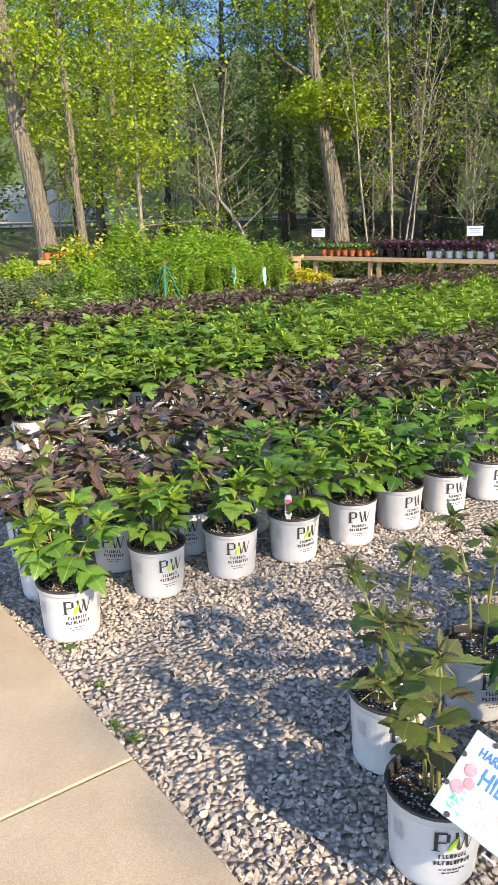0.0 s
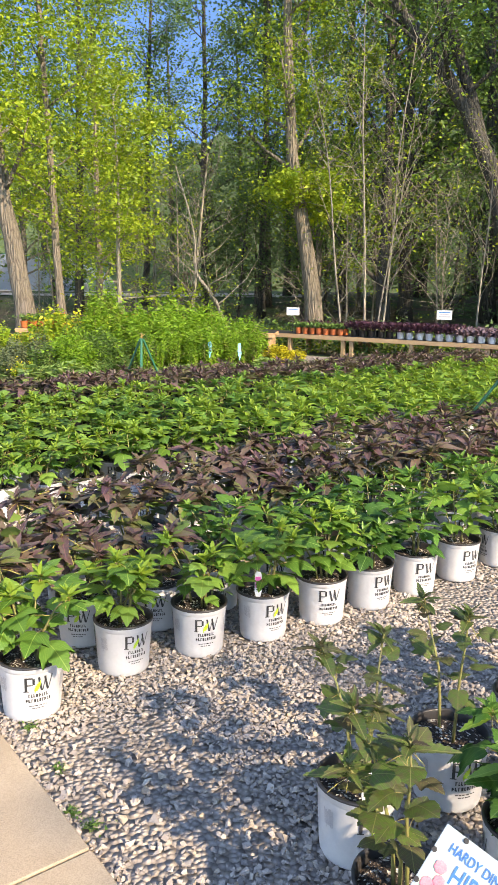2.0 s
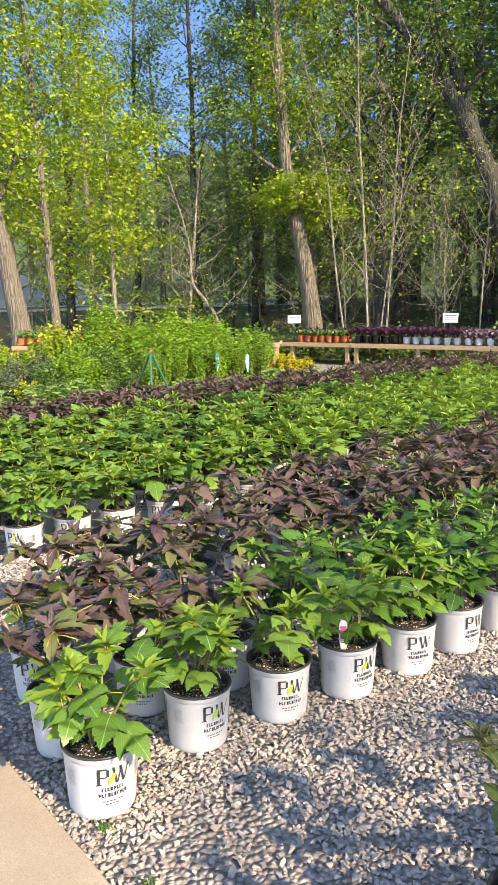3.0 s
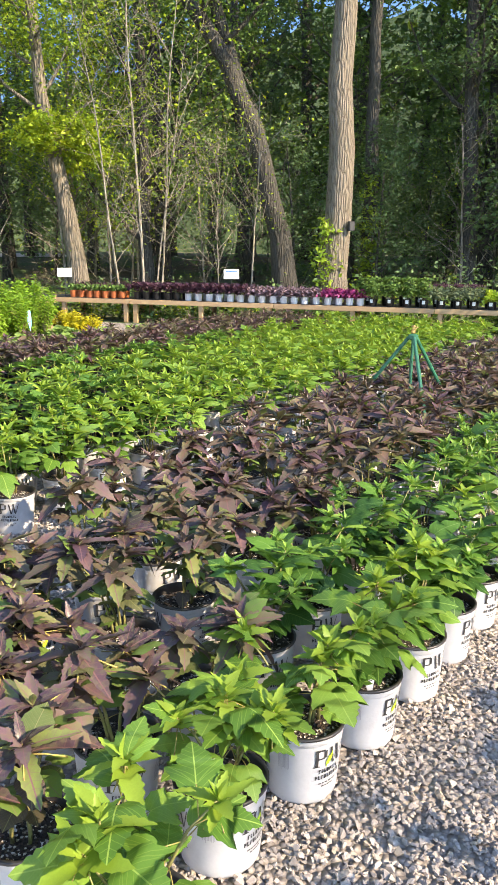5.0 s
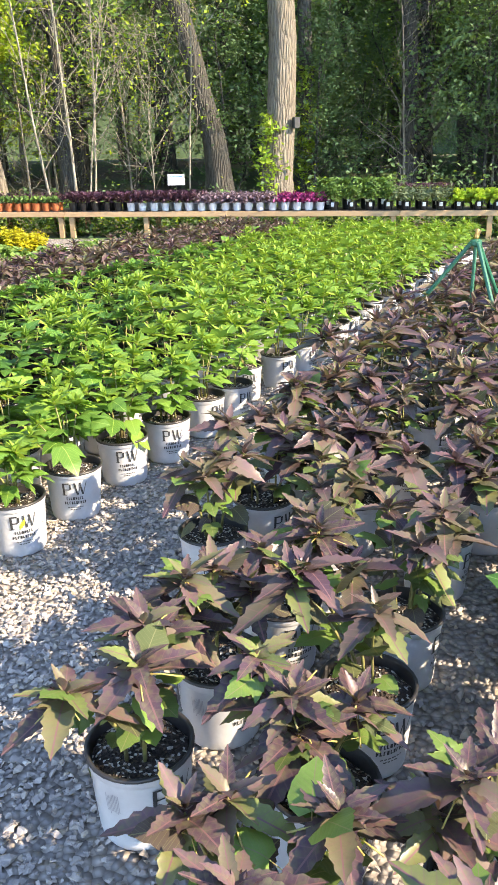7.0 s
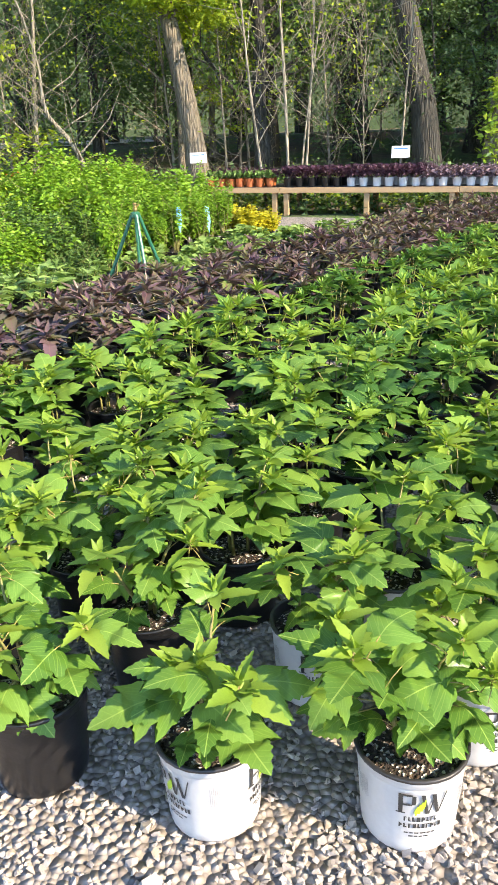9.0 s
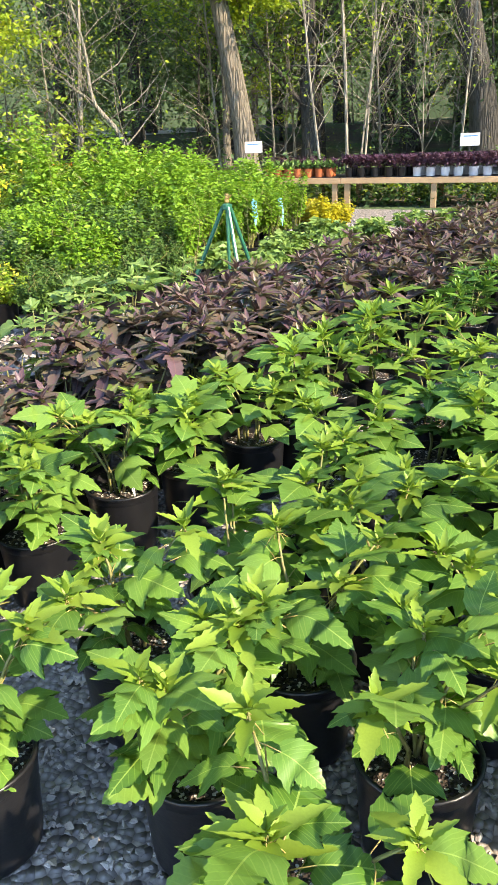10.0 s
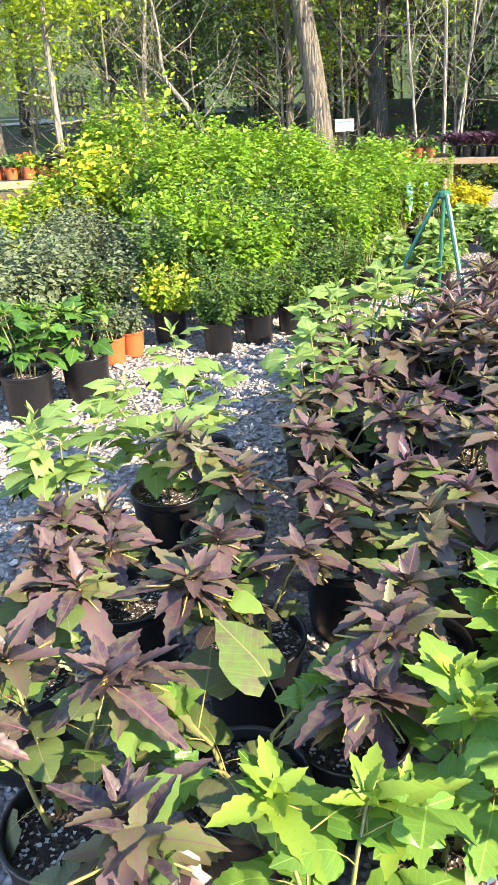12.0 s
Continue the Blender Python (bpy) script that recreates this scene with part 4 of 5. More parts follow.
def tree(label, seed, spine, r, limbs, first, reach, leaf_count, leaf_size, leaf_mat, bark, depth=1, spread=0.4, kids=3, base=(0, 0, 0), sides=10, rise=0.35, flare=1.35, group="", droop=0.0, flat=0.5):
    rng = np.random.default_rng(seed)
    root = thing("tree", label, "tree", Matrix.Translation(base), group)
    pts = curve_points(spine, 14)
    for p in pts[1:]:
        p += Vector((rng.normal(0, r * 0.12), rng.normal(0, r * 0.12), 0))
    n = len(pts)
    radii = [r * (1 - 0.72 * (i / (n - 1)) ** 0.9) * (flare if i == 0 else 1 + (flare - 1) * 0.3 if i == 1 else 1) for i in range(n)]
    g = Geo()
    tube(g, pts, radii, sides)
    part("trunk", g.mesh("trunk", bark, True), root)
    g, tips = Geo(), []
    for k in range(limbs):
        f = first + (1 - first) * (k + rng.uniform(0, 0.9)) / limbs
        i = min(n - 2, int(f * (n - 1)))
        p = pts[i].lerp(pts[i + 1], f * (n - 1) - i)
        a = rng.uniform(0, 2 * math.pi)
        branch(g, rng, p, (math.cos(a), math.sin(a), rise + 0.5 * f), reach * rng.uniform(0.6, 1.15) * (1.15 - 0.5 * f), max(radii[i] * 0.38, 0.0085), depth, tips, 5, droop, 0.25, kids)
    if g.n:
        tagged(part("limb", g.mesh("limb", bark, True), root), kind="stuff")
    if leaf_count and tips:
        g = Geo()
        scatter_leaves(g, rng, [t[0] for t in tips], spread, leaf_count, leaf_size, flat)
        tagged(part("crown", g.mesh("crown", leaf_mat), root), kind="stuff")
    return root


def straight(h, lean=(0, 0), bend=0.0):
    return [(0, 0, 0), (lean[0] * 0.3, lean[1] * 0.3, h * 0.33), (lean[0] * 0.6 + bend, lean[1] * 0.6, h * 0.66), (lean[0], lean[1], h)]


def terrain(x, y):
    """The ground stays level in the yard and rises gently into the woods."""
    f = min(1.0, max(0.0, (y - 24.0 + 0.15 * x) / 13.0))
    return 1.15 * f * f * (3 - 2 * f)


def grounded(x, y, z=0.0):
    return (x, y, terrain(x, y) - 0.02 + z)


def ground_sheet():
    g = Geo()
    xs = [-900, -200, -80] + list(range(-50, 61, 5)) + [90, 220, 900]
    ys = [-900, -200, -60, -30, 0, 15] + list(range(20, 61, 3)) + [80, 200, 900]
    verts = [(x, y, terrain(x, y) - 0.012) for y in ys for x in xs]
    w = len(xs)
    g.add(verts, [(j * w + i, j * w + i + 1, (j + 1) * w + i + 1, (j + 1) * w + i) for j in range(len(ys) - 1) for i in range(w - 1)])
    tagged(new("ground", g.mesh("ground", EARTH, True)), "woodland ground of leaf litter and thin grass", "ground", "", "structure")
    g = Geo()
    line = [(-34 + 2.2 * k, 35.2 + 0.9 * math.sin(k * 0.3)) for k in range(18)]
    verts = []
    for x, y in line:
        verts += [(x, y, terrain(x, y) + 0.02), (x, y + 4.5, terrain(x, y + 4.5) + 0.02)]
    g.add(verts, [(2 * k, 2 * k + 2, 2 * k + 3, 2 * k + 1) for k in range(17)])
    tagged(new("road", g.mesh("road", ROAD)), "pale gravel road beyond the trees", "road", "", "structure")


ground_sheet()


def ivy(root, name, x0, z0, z1, r, face, seed, count):
    """A climbing vine that clothes one side of a trunk."""
    rng = np.random.default_rng(seed)
    g = Geo()
    cs, sp = [], []
    for k in range(60):
        f = rng.random()
        a = face + rng.normal(0, 0.5)
        cs.append((x0 * f + math.cos(a) * (r + 0.04), math.sin(a) * (r + 0.04), z0 + (z1 - z0) * f))
        sp.append(0.06 + 0.09 * (1 - f))
    scatter_leaves(g, rng, cs, np.array(sp), count, 0.13, 1.0)
    tagged(part(name, g.mesh(name, IVY), root, "yellow-green climbing vine"), kind="stuff")


def named_trees():
    # the leaning trunk with one bright leafy bough
    t1 = tree("grey-brown trunk leaning over, with one bright spring-green bough", 31, [(0, 0, 0), (-0.32, 0, 2.2), (-0.75, 0.1, 4.6), (-1.0, 0.2, 8.0), (-1.0, 0.3, 14)], 0.27, 13, 0.42, 2.6, 9500, 0.1, SPRING, BARK, base=grounded(2.1, 21.6), sides=14, kids=3, flat=0.35)
    rng = np.random.default_rng(5)
    g, tips = Geo(), []
    for a in (-0.4, -1.2, -2.0, -2.7, 0.4):
        branch(g, rng, (-0.68, 0, 3.75), (math.cos(a), math.sin(a), 0.1), 1.15, 0.035, 1, tips, 5, 0.05)
    tagged(part("low_bough", g.mesh("low_bough", BARK, True), t1), kind="stuff")
    g = Geo()
    scatter_leaves(g, rng, [t[0] for t in tips], 0.2, 3200, 0.12, 0.4)
    tagged(part("low_bough_leaves", g.mesh("low_bough_leaves", SPRING), t1, "bright yellow-green leaves"), kind="stuff")
    # the trunk that bows over and forks
    t2 = tree("dark curved trunk bowing over and forking high up", 33, [(0, 0, 0), (-0.32, 0, 2.4), (-1.15, 0, 4.8), (-2.2, 0, 6.7), (-3.6, 0.1, 8.5), (-5.6, 0.2, 11.0)], 0.34, 10, 0.5, 3.2, 6500, 0.11, WOODS, BARK_DARK, base=grounded(7.62, 21.3), sides=14)
    g = Geo()
    tube(g, curve_points([(-1.27, 0, 5.05), (-1.6, 0.05, 6.2), (-2.1, 0.1, 7.6), (-2.5, 0.2, 8.9), (-3.0, 0.2, 11.5)], 9), [0.19, 0.18, 0.17, 0.16, 0.16, 0.15, 0.13, 0.11, 0.09], 10)
    part("fork", g.mesh("fork", BARK_DARK, True), t2)
    # the upright trunk with a vine and a small dark box
    t3 = tree("thick upright pale grey trunk with a climbing vine", 35, straight(17, (0.1, 0)), 0.36, 11, 0.42, 3.0, 7500, 0.11, SPRING, BARK, base=grounded(7.5, 17.95), sides=18, flare=1.2,
              )
    ivy(t3, "vine", 0.0, 0.0, 2.2, 0.34, radians(205), 7, 520)
    g = Geo()
    box(g, (0.13, -0.43, 1.92), (0.27, -0.31, 2.14), 0.012)
    part("bird_box", g.mesh("bird_box", STEEL_DARK), t3, "small dark box on the trunk")
    t4 = tree("slim upright trunk clothed in vine", 37, straight(16, (-0.2, 0)), 0.24, 9, 0.5, 2.6, 4500, 0.14, WOODS, BARK_DARK, base=grounded(10.5, 21.9), sides=12)
    ivy(t4, "vine", 0.0, 0.0, 3.6, 0.24, radians(240), 8, 900)
    # trees by the far end of the hedge
    tree("rough-barked trunk by the hedge, leaning", 41, [(0, 0, 0), (-0.25, 0, 2.0), (-0.6, 0, 4.5), (-0.7, 0, 8), (-0.6, 0, 12)], 0.25, 12, 0.36, 2.8, 9000, 0.115, SPRING, BARK, base=grounded(-4.6, 16.9), sides=14, flat=0.3)
    tree("slim trunk with bright spring leaves", 43, straight(11, (-0.5, 0)), 0.12, 16, 0.26, 2.2, 9000, 0.115, SPRING, BARK, base=grounded(-4.45, 19.2), rise=0.1, flat=0.25)
    tree("young tree with bright layered spring leaves", 45, straight(6.2, (-0.1, 0), 0.05), 0.075, 18, 0.2, 2.1, 9500, 0.11, SPRING, TWIG, base=grounded(-3.2, 20.3), rise=0.0, flat=0.2)
    tree("bare branching sapling with few leaves", 47, straight(5.2, (0.5, 0)), 0.07, 16, 0.12, 2.1, 420, 0.08, SPRING, TWIG, depth=2, base=grounded(-1.55, 22.6), rise=0.5)
    tree("crooked leaning sapling with bare twigs", 49, [(0, 0, 0), (-0.45, 0, 1.2), (-0.95, 0, 1.9), (-1.0, 0.1, 2.9), (-1.5, 0.2, 4.6)], 0.06, 15, 0.15, 2.0, 260, 0.08, SPRING, TWIG, depth=2, base=grounded(-0.3, 20.7), rise=0.3)
    # slender pale saplings behind the benches
    for i, (x, y, h, lean, rr) in enumerate(((2.42, 17.6, 6.2, -0.9, 0.05), (2.92, 17.8, 7.5, -0.3, 0.065), (3.15, 18.0, 5.6, 0.75, 0.04), (3.35, 18.2, 7.0, 0.5, 0.05), (5.9, 19.3, 5.0, 0.15, 0.055), (5.0, 19.2, 3.2, 0.05, 0.03))):
        tree("slender pale sapling with bare twigs and few leaves", 51 + i, straight(h, (lean, 0), 0.06 * (-1) ** i), rr * 0.55, 16, 0.2, 1.9, 420 if i != 5 else 120, 0.085, SPRING, TWIG, depth=2, base=grounded(x, y), rise=0.9, kids=3, flare=1.1, group="saplings behind the benches")


named_trees()


def woods():
    """The trees that close the view, from a handful of kinds."""
    rng = np.random.default_rng(77)
    group = "woodland trees"
    kinds = []
    for i in range(4):
        kinds.append(tree("tall woodland tree with dark green crown", 200 + i, straight(15 + i, (rng.normal(0, 0.8), 0)), 0.2 + 0.03 * i, 24, 0.1, 3.6, 9500, 0.15, WOODS if i < 2 else PINE, BARK_DARK, base=(0, 0, -60), group=group, spread=0.34, sides=8, flat=0.35))
    for i in range(2):
        kinds.append(tree("woodland tree in bright spring leaf", 210 + i, straight(10 + i, (rng.normal(0, 0.6), 0)), 0.15, 22, 0.15, 3.0, 8000, 0.13, SPRING, BARK, base=(0, 0, -60), group=group, spread=0.32, sides=8, flat=0.28))
    for i in range(2):
        kinds.append(tree("leafy understorey tree under the tall crowns", 220 + i, straight(4.2 + i, (rng.normal(0, 0.4), 0)), 0.07, 20, 0.08, 2.0, 3400, 0.13, (WOODS, PINE)[i], BARK_DARK, base=(0, 0, -60), group=group, spread=0.26, sides=6, flat=0.35))
    kinds.append(tree("thin bare twiggy understorey tree", 230, straight(6.0, (0.4, 0)), 0.055, 22, 0.08, 2.2, 240, 0.09, SPRING, TWIG, base=(0, 0, -60), group=group, depth=2, sides=5, rise=0.4))
    for i in range(2):
        kinds.append(tree("tall woodland tree far back among others", 240 + i, straight(15 + i, (rng.normal(0, 0.8), 0)), 0.2, 20, 0.1, 3.6, 3000, 0.27, (WOODS, PINE)[i], BARK_DARK, base=(0, 0, -60), group=group, spread=0.6, sides=6, flat=0.4))
    kinds.append(tree("low leafy understorey tree far back", 250, straight(4.8, (0.2, 0)), 0.07, 14, 0.08, 2.0, 1500, 0.22, WOODS, BARK_DARK, base=(0, 0, -60), group=group, spread=0.45, sides=5))
    kinds.append(tree("thin-crowned tall woodland tree against the sky", 260, straight(15, (0.5, 0)), 0.17, 26, 0.2, 2.9, 7500, 0.14, WOODS, BARK_DARK, base=(0, 0, -60), group=group, spread=0.42, sides=8, flat=0.3))
    used = set()

    def place(k, x, y, s=1.0):
        m = Matrix.Translation(grounded(x, y)) @ Matrix.Rotation(rng.uniform(0, 6.28), 4, "Z") @ Matrix.Scale(s * rng.uniform(0.88, 1.12), 4)
        if k in used:
            copy_thing(kinds[k], m)
        else:
            used.add(k)
            kinds[k].matrix_basis = m

    # tall trees, denser and darker to the east
    for ring, (d, n) in enumerate(((25.5, 13), (30, 16), (36, 20), (45, 24))):
        for j in range(n):
            h = -34 + 112 * (j + rng.uniform(0.1, 0.9)) / n
            x, y = d * math.sin(radians(h)) + rng.normal(0, 0.8), d * math.cos(radians(h)) + rng.normal(0, 1.0)
            if h < -9 and ring < 1:
                continue
            if h < -4 and 33.5 < y < 41.5:
                continue
            open_sky = h < 9
            if open_sky:
                place((4, 5, 0, 12, 12)[int(rng.integers(0, 5))], x, y, 0.9 + 0.07 * ring)
            elif ring < 2:
                place(int(rng.integers(0, 4)) if h < 14 else int(rng.integers(1, 4)), x, y, 1.0 + 0.08 * ring)
            else:
                place(int(rng.integers(9, 11)), x, y, 1.0 + 0.08 * ring)
    # the understorey
    for d, n in ((23.5, 20), (26.5, 28), (31.5, 28), (39, 26)):
        for j in range(n):
            h = -32 + 106 * (j + rng.uniform(0.1, 0.9)) / n
            x, y = d * math.sin(radians(h)) + rng.normal(0, 0.6), d * math.cos(radians(h)) + rng.normal(0, 0.8)
            if h < -6 and (d < 30 or 33.5 < y < 41.5):
                if d < 30 and rng.random() < 0.4:
                    place(8, x, y, 0.8)
                continue
            if d > 30:
                place(11 if rng.random() < 0.7 else 8, x, y)
            elif d < 25 and h < 32:
                place(8 if rng.random() < 0.85 else 7, x, y, 0.9)
            else:
                place(int(rng.integers(6, 8)) if rng.random() < 0.6 else 8, x, y)
    # the woods go on beside the yard
    # the first two stand out of view, added to shade the eastern woods
    for x, y, k, s in ((26, 13, 2, 1.0), (30, 6, 3, 1.1), (-1.6, 29.5, 1, 0.85), (0.8, 31.5, 12, 1.05), (-4.2, 32.0, 12, 1.0), (3.6, 30.0, 0, 0.9)):
        place(k, x, y, s)
    # an unseen thin-crowned tree, added behind the path to throw dappled shade
    tree("unseen thin-crowned tree behind the concrete path, added for its dappled shade", 240, straight(7.6, (0.4, 0.2)), 0.13, 8, 0.6, 1.35, 270, 0.19, WOODS, BARK, base=(8.65, -6.5, -0.02))


woods()


def far_woods():
    """A plain uneven wall of distant woods beyond everything else."""
    rng = np.random.default_rng(3)
    g = Geo()
    n, verts = 150, []
    for k in range(n + 1):
        h = radians(-60 + 160 * k / n)
        x, y = 72 * math.sin(h), 72 * math.cos(h)
        top = 13.5 + 3.2 * noise.noise((k * 0.21, 0, 0)) + 1.4 * noise.noise((k * 0.7, 5, 0)) + 7.0 * min(1.0, max(0.0, (k - 58) / 22))
        verts += [(x, y, 0), (x, y, top)]
    g.add(verts, [(2 * k, 2 * k + 2, 2 * k + 3, 2 * k + 1) for k in range(n)])
    mat = plain_material("distant_woods", [(0.3, (0.03, 0.055, 0.028)), (0.55, (0.06, 0.1, 0.045)), (0.8, (0.11, 0.17, 0.065))], 0.35, 0.9, 0.8, 1.2)
    tagged(new("backdrop", g.mesh("backdrop", mat)), "distant dark green woods closing the view", "backdrop", "", "structure")


far_woods()


def far_sky():
    """The clear sky low over the woods, deep blue, paler towards the horizon."""
    mat, nodes, links, bsdf = material("low_sky")
    em = nodes.new("ShaderNodeEmission")
    sep = nodes.new("ShaderNodeSeparateXYZ")
    tc = nodes.new("ShaderNodeTexCoord")
    links.new(tc.outputs["Object"], sep.inputs[0])
    mr = nodes.new("ShaderNodeMapRange")
    mr.inputs["From Max"].default_value = 70.0
    links.new(sep.outputs[2], mr.inputs["Value"])
    links.new(ramp(nodes, links, mr.outputs["Result"], [(0.0, (0.09, 0.16, 0.28)), (0.35, (0.05, 0.125, 0.3)), (1.0, (0.026, 0.08, 0.24))]), em.inputs["Color"])
    em.inputs["Strength"].default_value = 1.0
    links.new(em.outputs[0], nodes["Material Output"].inputs["Surface"])
    g = Geo()
    n, verts = 64, []
    for k in range(n + 1):
        h = radians(-75 + 190 * k / n)
        verts += [(130 * math.sin(h), 130 * math.cos(h), 0), (130 * math.sin(h), 130 * math.cos(h), 70)]
    g.add(verts, [(2 * k, 2 * k + 2, 2 * k + 3, 2 * k + 1) for k in range(n)])
    tagged(new("backdrop", g.mesh("backdrop", mat)), "clear blue sky low over the woods", "sky", "", "structure")


far_sky()


def undergrowth():
    """Low leafy brambles and weeds along the back of the benches."""
    rng = np.random.default_rng(61)
    for name, mat, count, low in (("undergrowth", WOODS, 9000, 0.25), ("undergrowth", SPRING, 1500, 0.3), ("undergrowth", PINE, 5000, 0.4)):
        g, cs, sp = Geo(), [], []
        for k in range(170):
            along, back = rng.uniform(-4.5, 11.0), 1.25 + abs(rng.normal(0, 1.3))
            p = on_bench(along, back, 0)
            tall = low * rng.uniform(0.6, 1.8) * (1.0 + 0.7 * (along > 4.2))
            if k % 4 == 0:
                p, tall = on_bench(along, rng.uniform(0.15, 1.0), 0), 0.2
            for z in (0.3, 0.65, 1.0):
                cs.append((p.x, p.y, terrain(p.x, p.y) + tall * z)), sp.append((0.2 + 0.1 * z) * (0.45 if tall == 0.2 else 1.0))
        scatter_leaves(g, rng, cs, np.array(sp), count, 0.1, 0.45)
        tagged(new(name, g.mesh(name, mat)), "low leafy undergrowth at the edge of the woods", "undergrowth", "", "stuff")


def far_things():
    # a low film-covered tunnel on the rise
    cx, cy, rw, rh = -13.6, 41.5, 4.4, 1.9
    z0 = terrain(cx, cy)
    root = thing("hoop_house", "low arched greenhouse tunnel covered in pale film", "greenhouse", Matrix.Translation((cx, cy, z0)))
    g = Geo()
    verts, faces = [], []
    for j in range(2):
        for k in range(17):
            a = math.pi * k / 16
            verts.append((rw * math.cos(a), j * 12.0, rh * math.sin(a)))
    faces = [(k, k + 1, k + 18, k + 17) for k in range(16)] + [tuple(range(17))]
    g.add(verts, faces)
    part("film_cover", g.mesh("film_cover", POLY, False), root)
    for j in range(5):
        g = Geo()
        tube(g, [(rw * 1.004 * math.cos(math.pi * k / 14), j * 3.0 - 0.01, rh * 1.006 * math.sin(math.pi * k / 14)) for k in range(15)], [0.03] * 15, 6)
        part("hoop", g.mesh("hoop", GREEN_PIPE), root, "steel hoop")
    # a slatted wooden seat back among the trees
    x, y = -2.76, 43.5
    root = thing("slatted_fence", "short weathered reddish wooden slatted fence", "fence", Matrix.Translation((x, y, terrain(x, y) - 0.02)))
    for z in (0.35, 0.95):
        g = Geo()
        box(g, (-1.05, -0.03, z), (1.05, 0.03, z + 0.09), 0.006)
        part("rail", g.mesh("rail", OLD_WOOD), root)
    g = Geo()
    box(g, (-0.05, -0.055, 0.0), (0.05, -0.031, 1.1), 0.006)
    me = g.mesh("slat", OLD_WOOD)
    for k in range(10):
        part("slat", me, root, "", Matrix.Translation((-0.95 + 0.21 * k, 0, 0)))
    g = Geo()
    box(g, (-0.06, 0.031, 0.0), (0.06, 0.13, 1.15), 0.008)
    me = g.mesh("post", OLD_WOOD)
    for k in (-0.9, 0.9):
        part("post", me, root, "", Matrix.Translation((k, 0, 0)))


far_things()


# ---- benches ----
def bench(p, ang, length, depth, height, label):
    """A low plank bench; p is the left end of its front edge."""
    root = thing("display_bench", label, "bench", Matrix.Translation((p[0], p[1], 0)) @ Matrix.Rotation(ang, 4, "Z"), "plank display benches")
    for name, y0 in (("front_board", 0.0), ("back_board", depth - 0.04)):
        g = Geo()
        box(g, (0.004, y0, height - 0.09), (length - 0.004, y0 + 0.038, height - 0.001), 0.004)
        part(name, g.mesh(name, LUMBER), root, "pale sawn timber board")
    g = Geo()
    box(g, (0.006, 0.042, height - 0.03), (length - 0.006, 0.155, height - 0.004), 0.004)
    me = g.mesh("top_plank", LUMBER)
    n = int((depth - 0.09) / 0.125)
    for k in range(n):
        part("top_plank", me, root, "", Matrix.Translation((0, k * 0.125, 0)))
    g = Geo()
    box(g, (0, 0, -0.01), (0.088, 0.088, height - 0.032), 0.005)
    me = g.mesh("leg", LUMBER)
    for x in (0.06, length / 2 - 0.04, length - 0.15):
        for y in (0.044, depth - 0.135):
            part("leg", me, root, "", Matrix.Translation((x, y, 0)))
    g = Geo()
    box(g, (0.02, 0.05, height), (length - 0.02, depth - 0.05, height + 0.006), 0.001)
    part("ground_cloth", g.mesh("ground_cloth", STEEL_DARK), root, "black weed cloth")
    return root


def mound(name, label, pot_mat, leaf_mat, seed, r=0.075, h=0.14, tall=0.15, wide=0.13, leaves=150, size=0.07, flowers=None, label_card=False):
    rng = np.random.default_rng(seed)
    root = thing(name, label, "potted plant", None, "small pots on the benches")
    part("pot", pot_mesh(pot_mat, r, h, 14), root)
    part("soil", soil_mesh(r, h), root)
    g = Geo()
    cs = [(rng.normal(0, wide * 0.42), rng.normal(0, wide * 0.42), h + tall * (0.25 + 0.6 * rng.random())) for _ in range(16)]
    for c in cs[:7]:
        tube(g, [(c[0] * 0.2, c[1] * 0.2, h * 0.88), (c[0] * 0.6, c[1] * 0.6, (h + c[2]) / 2), c], [0.003, 0.0025, 0.0015], 3)
    part("stem", g.mesh("stem", STEM), root)
    g = Geo()
    scatter_leaves(g, rng, cs, 0.03, leaves, size, 0.7)
    tagged(part("foliage", g.mesh("foliage", leaf_mat), root), kind="stuff")
    if flowers:
        g = Geo()
        scatter_leaves(g, rng, [(c[0], c[1], h + tall * 1.05) for c in cs], 0.025, 60, 0.04, 0.6)
        tagged(part("flower", g.mesh("flower", flowers), root), kind="stuff")
    if label_card:
        g = Geo()
        box(g, (-0.028, -r - 0.004, h * 0.45), (0.028, -r - 0.002, h * 0.92), 0.0)
        part("price_label", g.mesh("price_label", TAG_WHITE), root, "white printed label")
    return root


BENCH_ANG = radians(-35.0)
BX, BY, BZ = 2.35, 16.66, 0.46
BD = Vector((math.cos(BENCH_ANG), math.sin(BENCH_ANG), 0))
BN = Vector((-BD.y, BD.x, 0))


def on_bench(s, back, z=BZ + 0.006):
    return Vector((BX, BY, z)) + BD * s + BN * back


def card_sign(p, w, h, label, turn, lines):
    root = thing("price_sign", label, "sign", Matrix.Translation(p) @ Matrix.Rotation(turn, 4, "Z"))
    g = Geo()
    box(g, (-w / 2, -0.004, 0), (w / 2, 0.004, h), 0.002)
    part("card", g.mesh("card", TAG_WHITE), root)
    for k in range(lines):
        g = Geo()
        box(g, (-w * (0.36 - 0.05 * (k % 2)), -0.0075, h * (0.72 - 0.24 * k)), (w * (0.38 - 0.09 * (k % 2)), -0.0045, h * (0.82 - 0.22 * k)), 0.0)
        part("print_line", g.mesh("print_line", BLUE_INK if k == 0 else GREY_INK), root)
    g = Geo()
    z = BZ + 0.006 - p[2]
    tube(g, [(0, 0.012, z), (0, 0.012, h * 0.8)], [0.006, 0.006], 6)
    part("stake", g.mesh("stake", STEEL_DARK), root)


undergrowth()


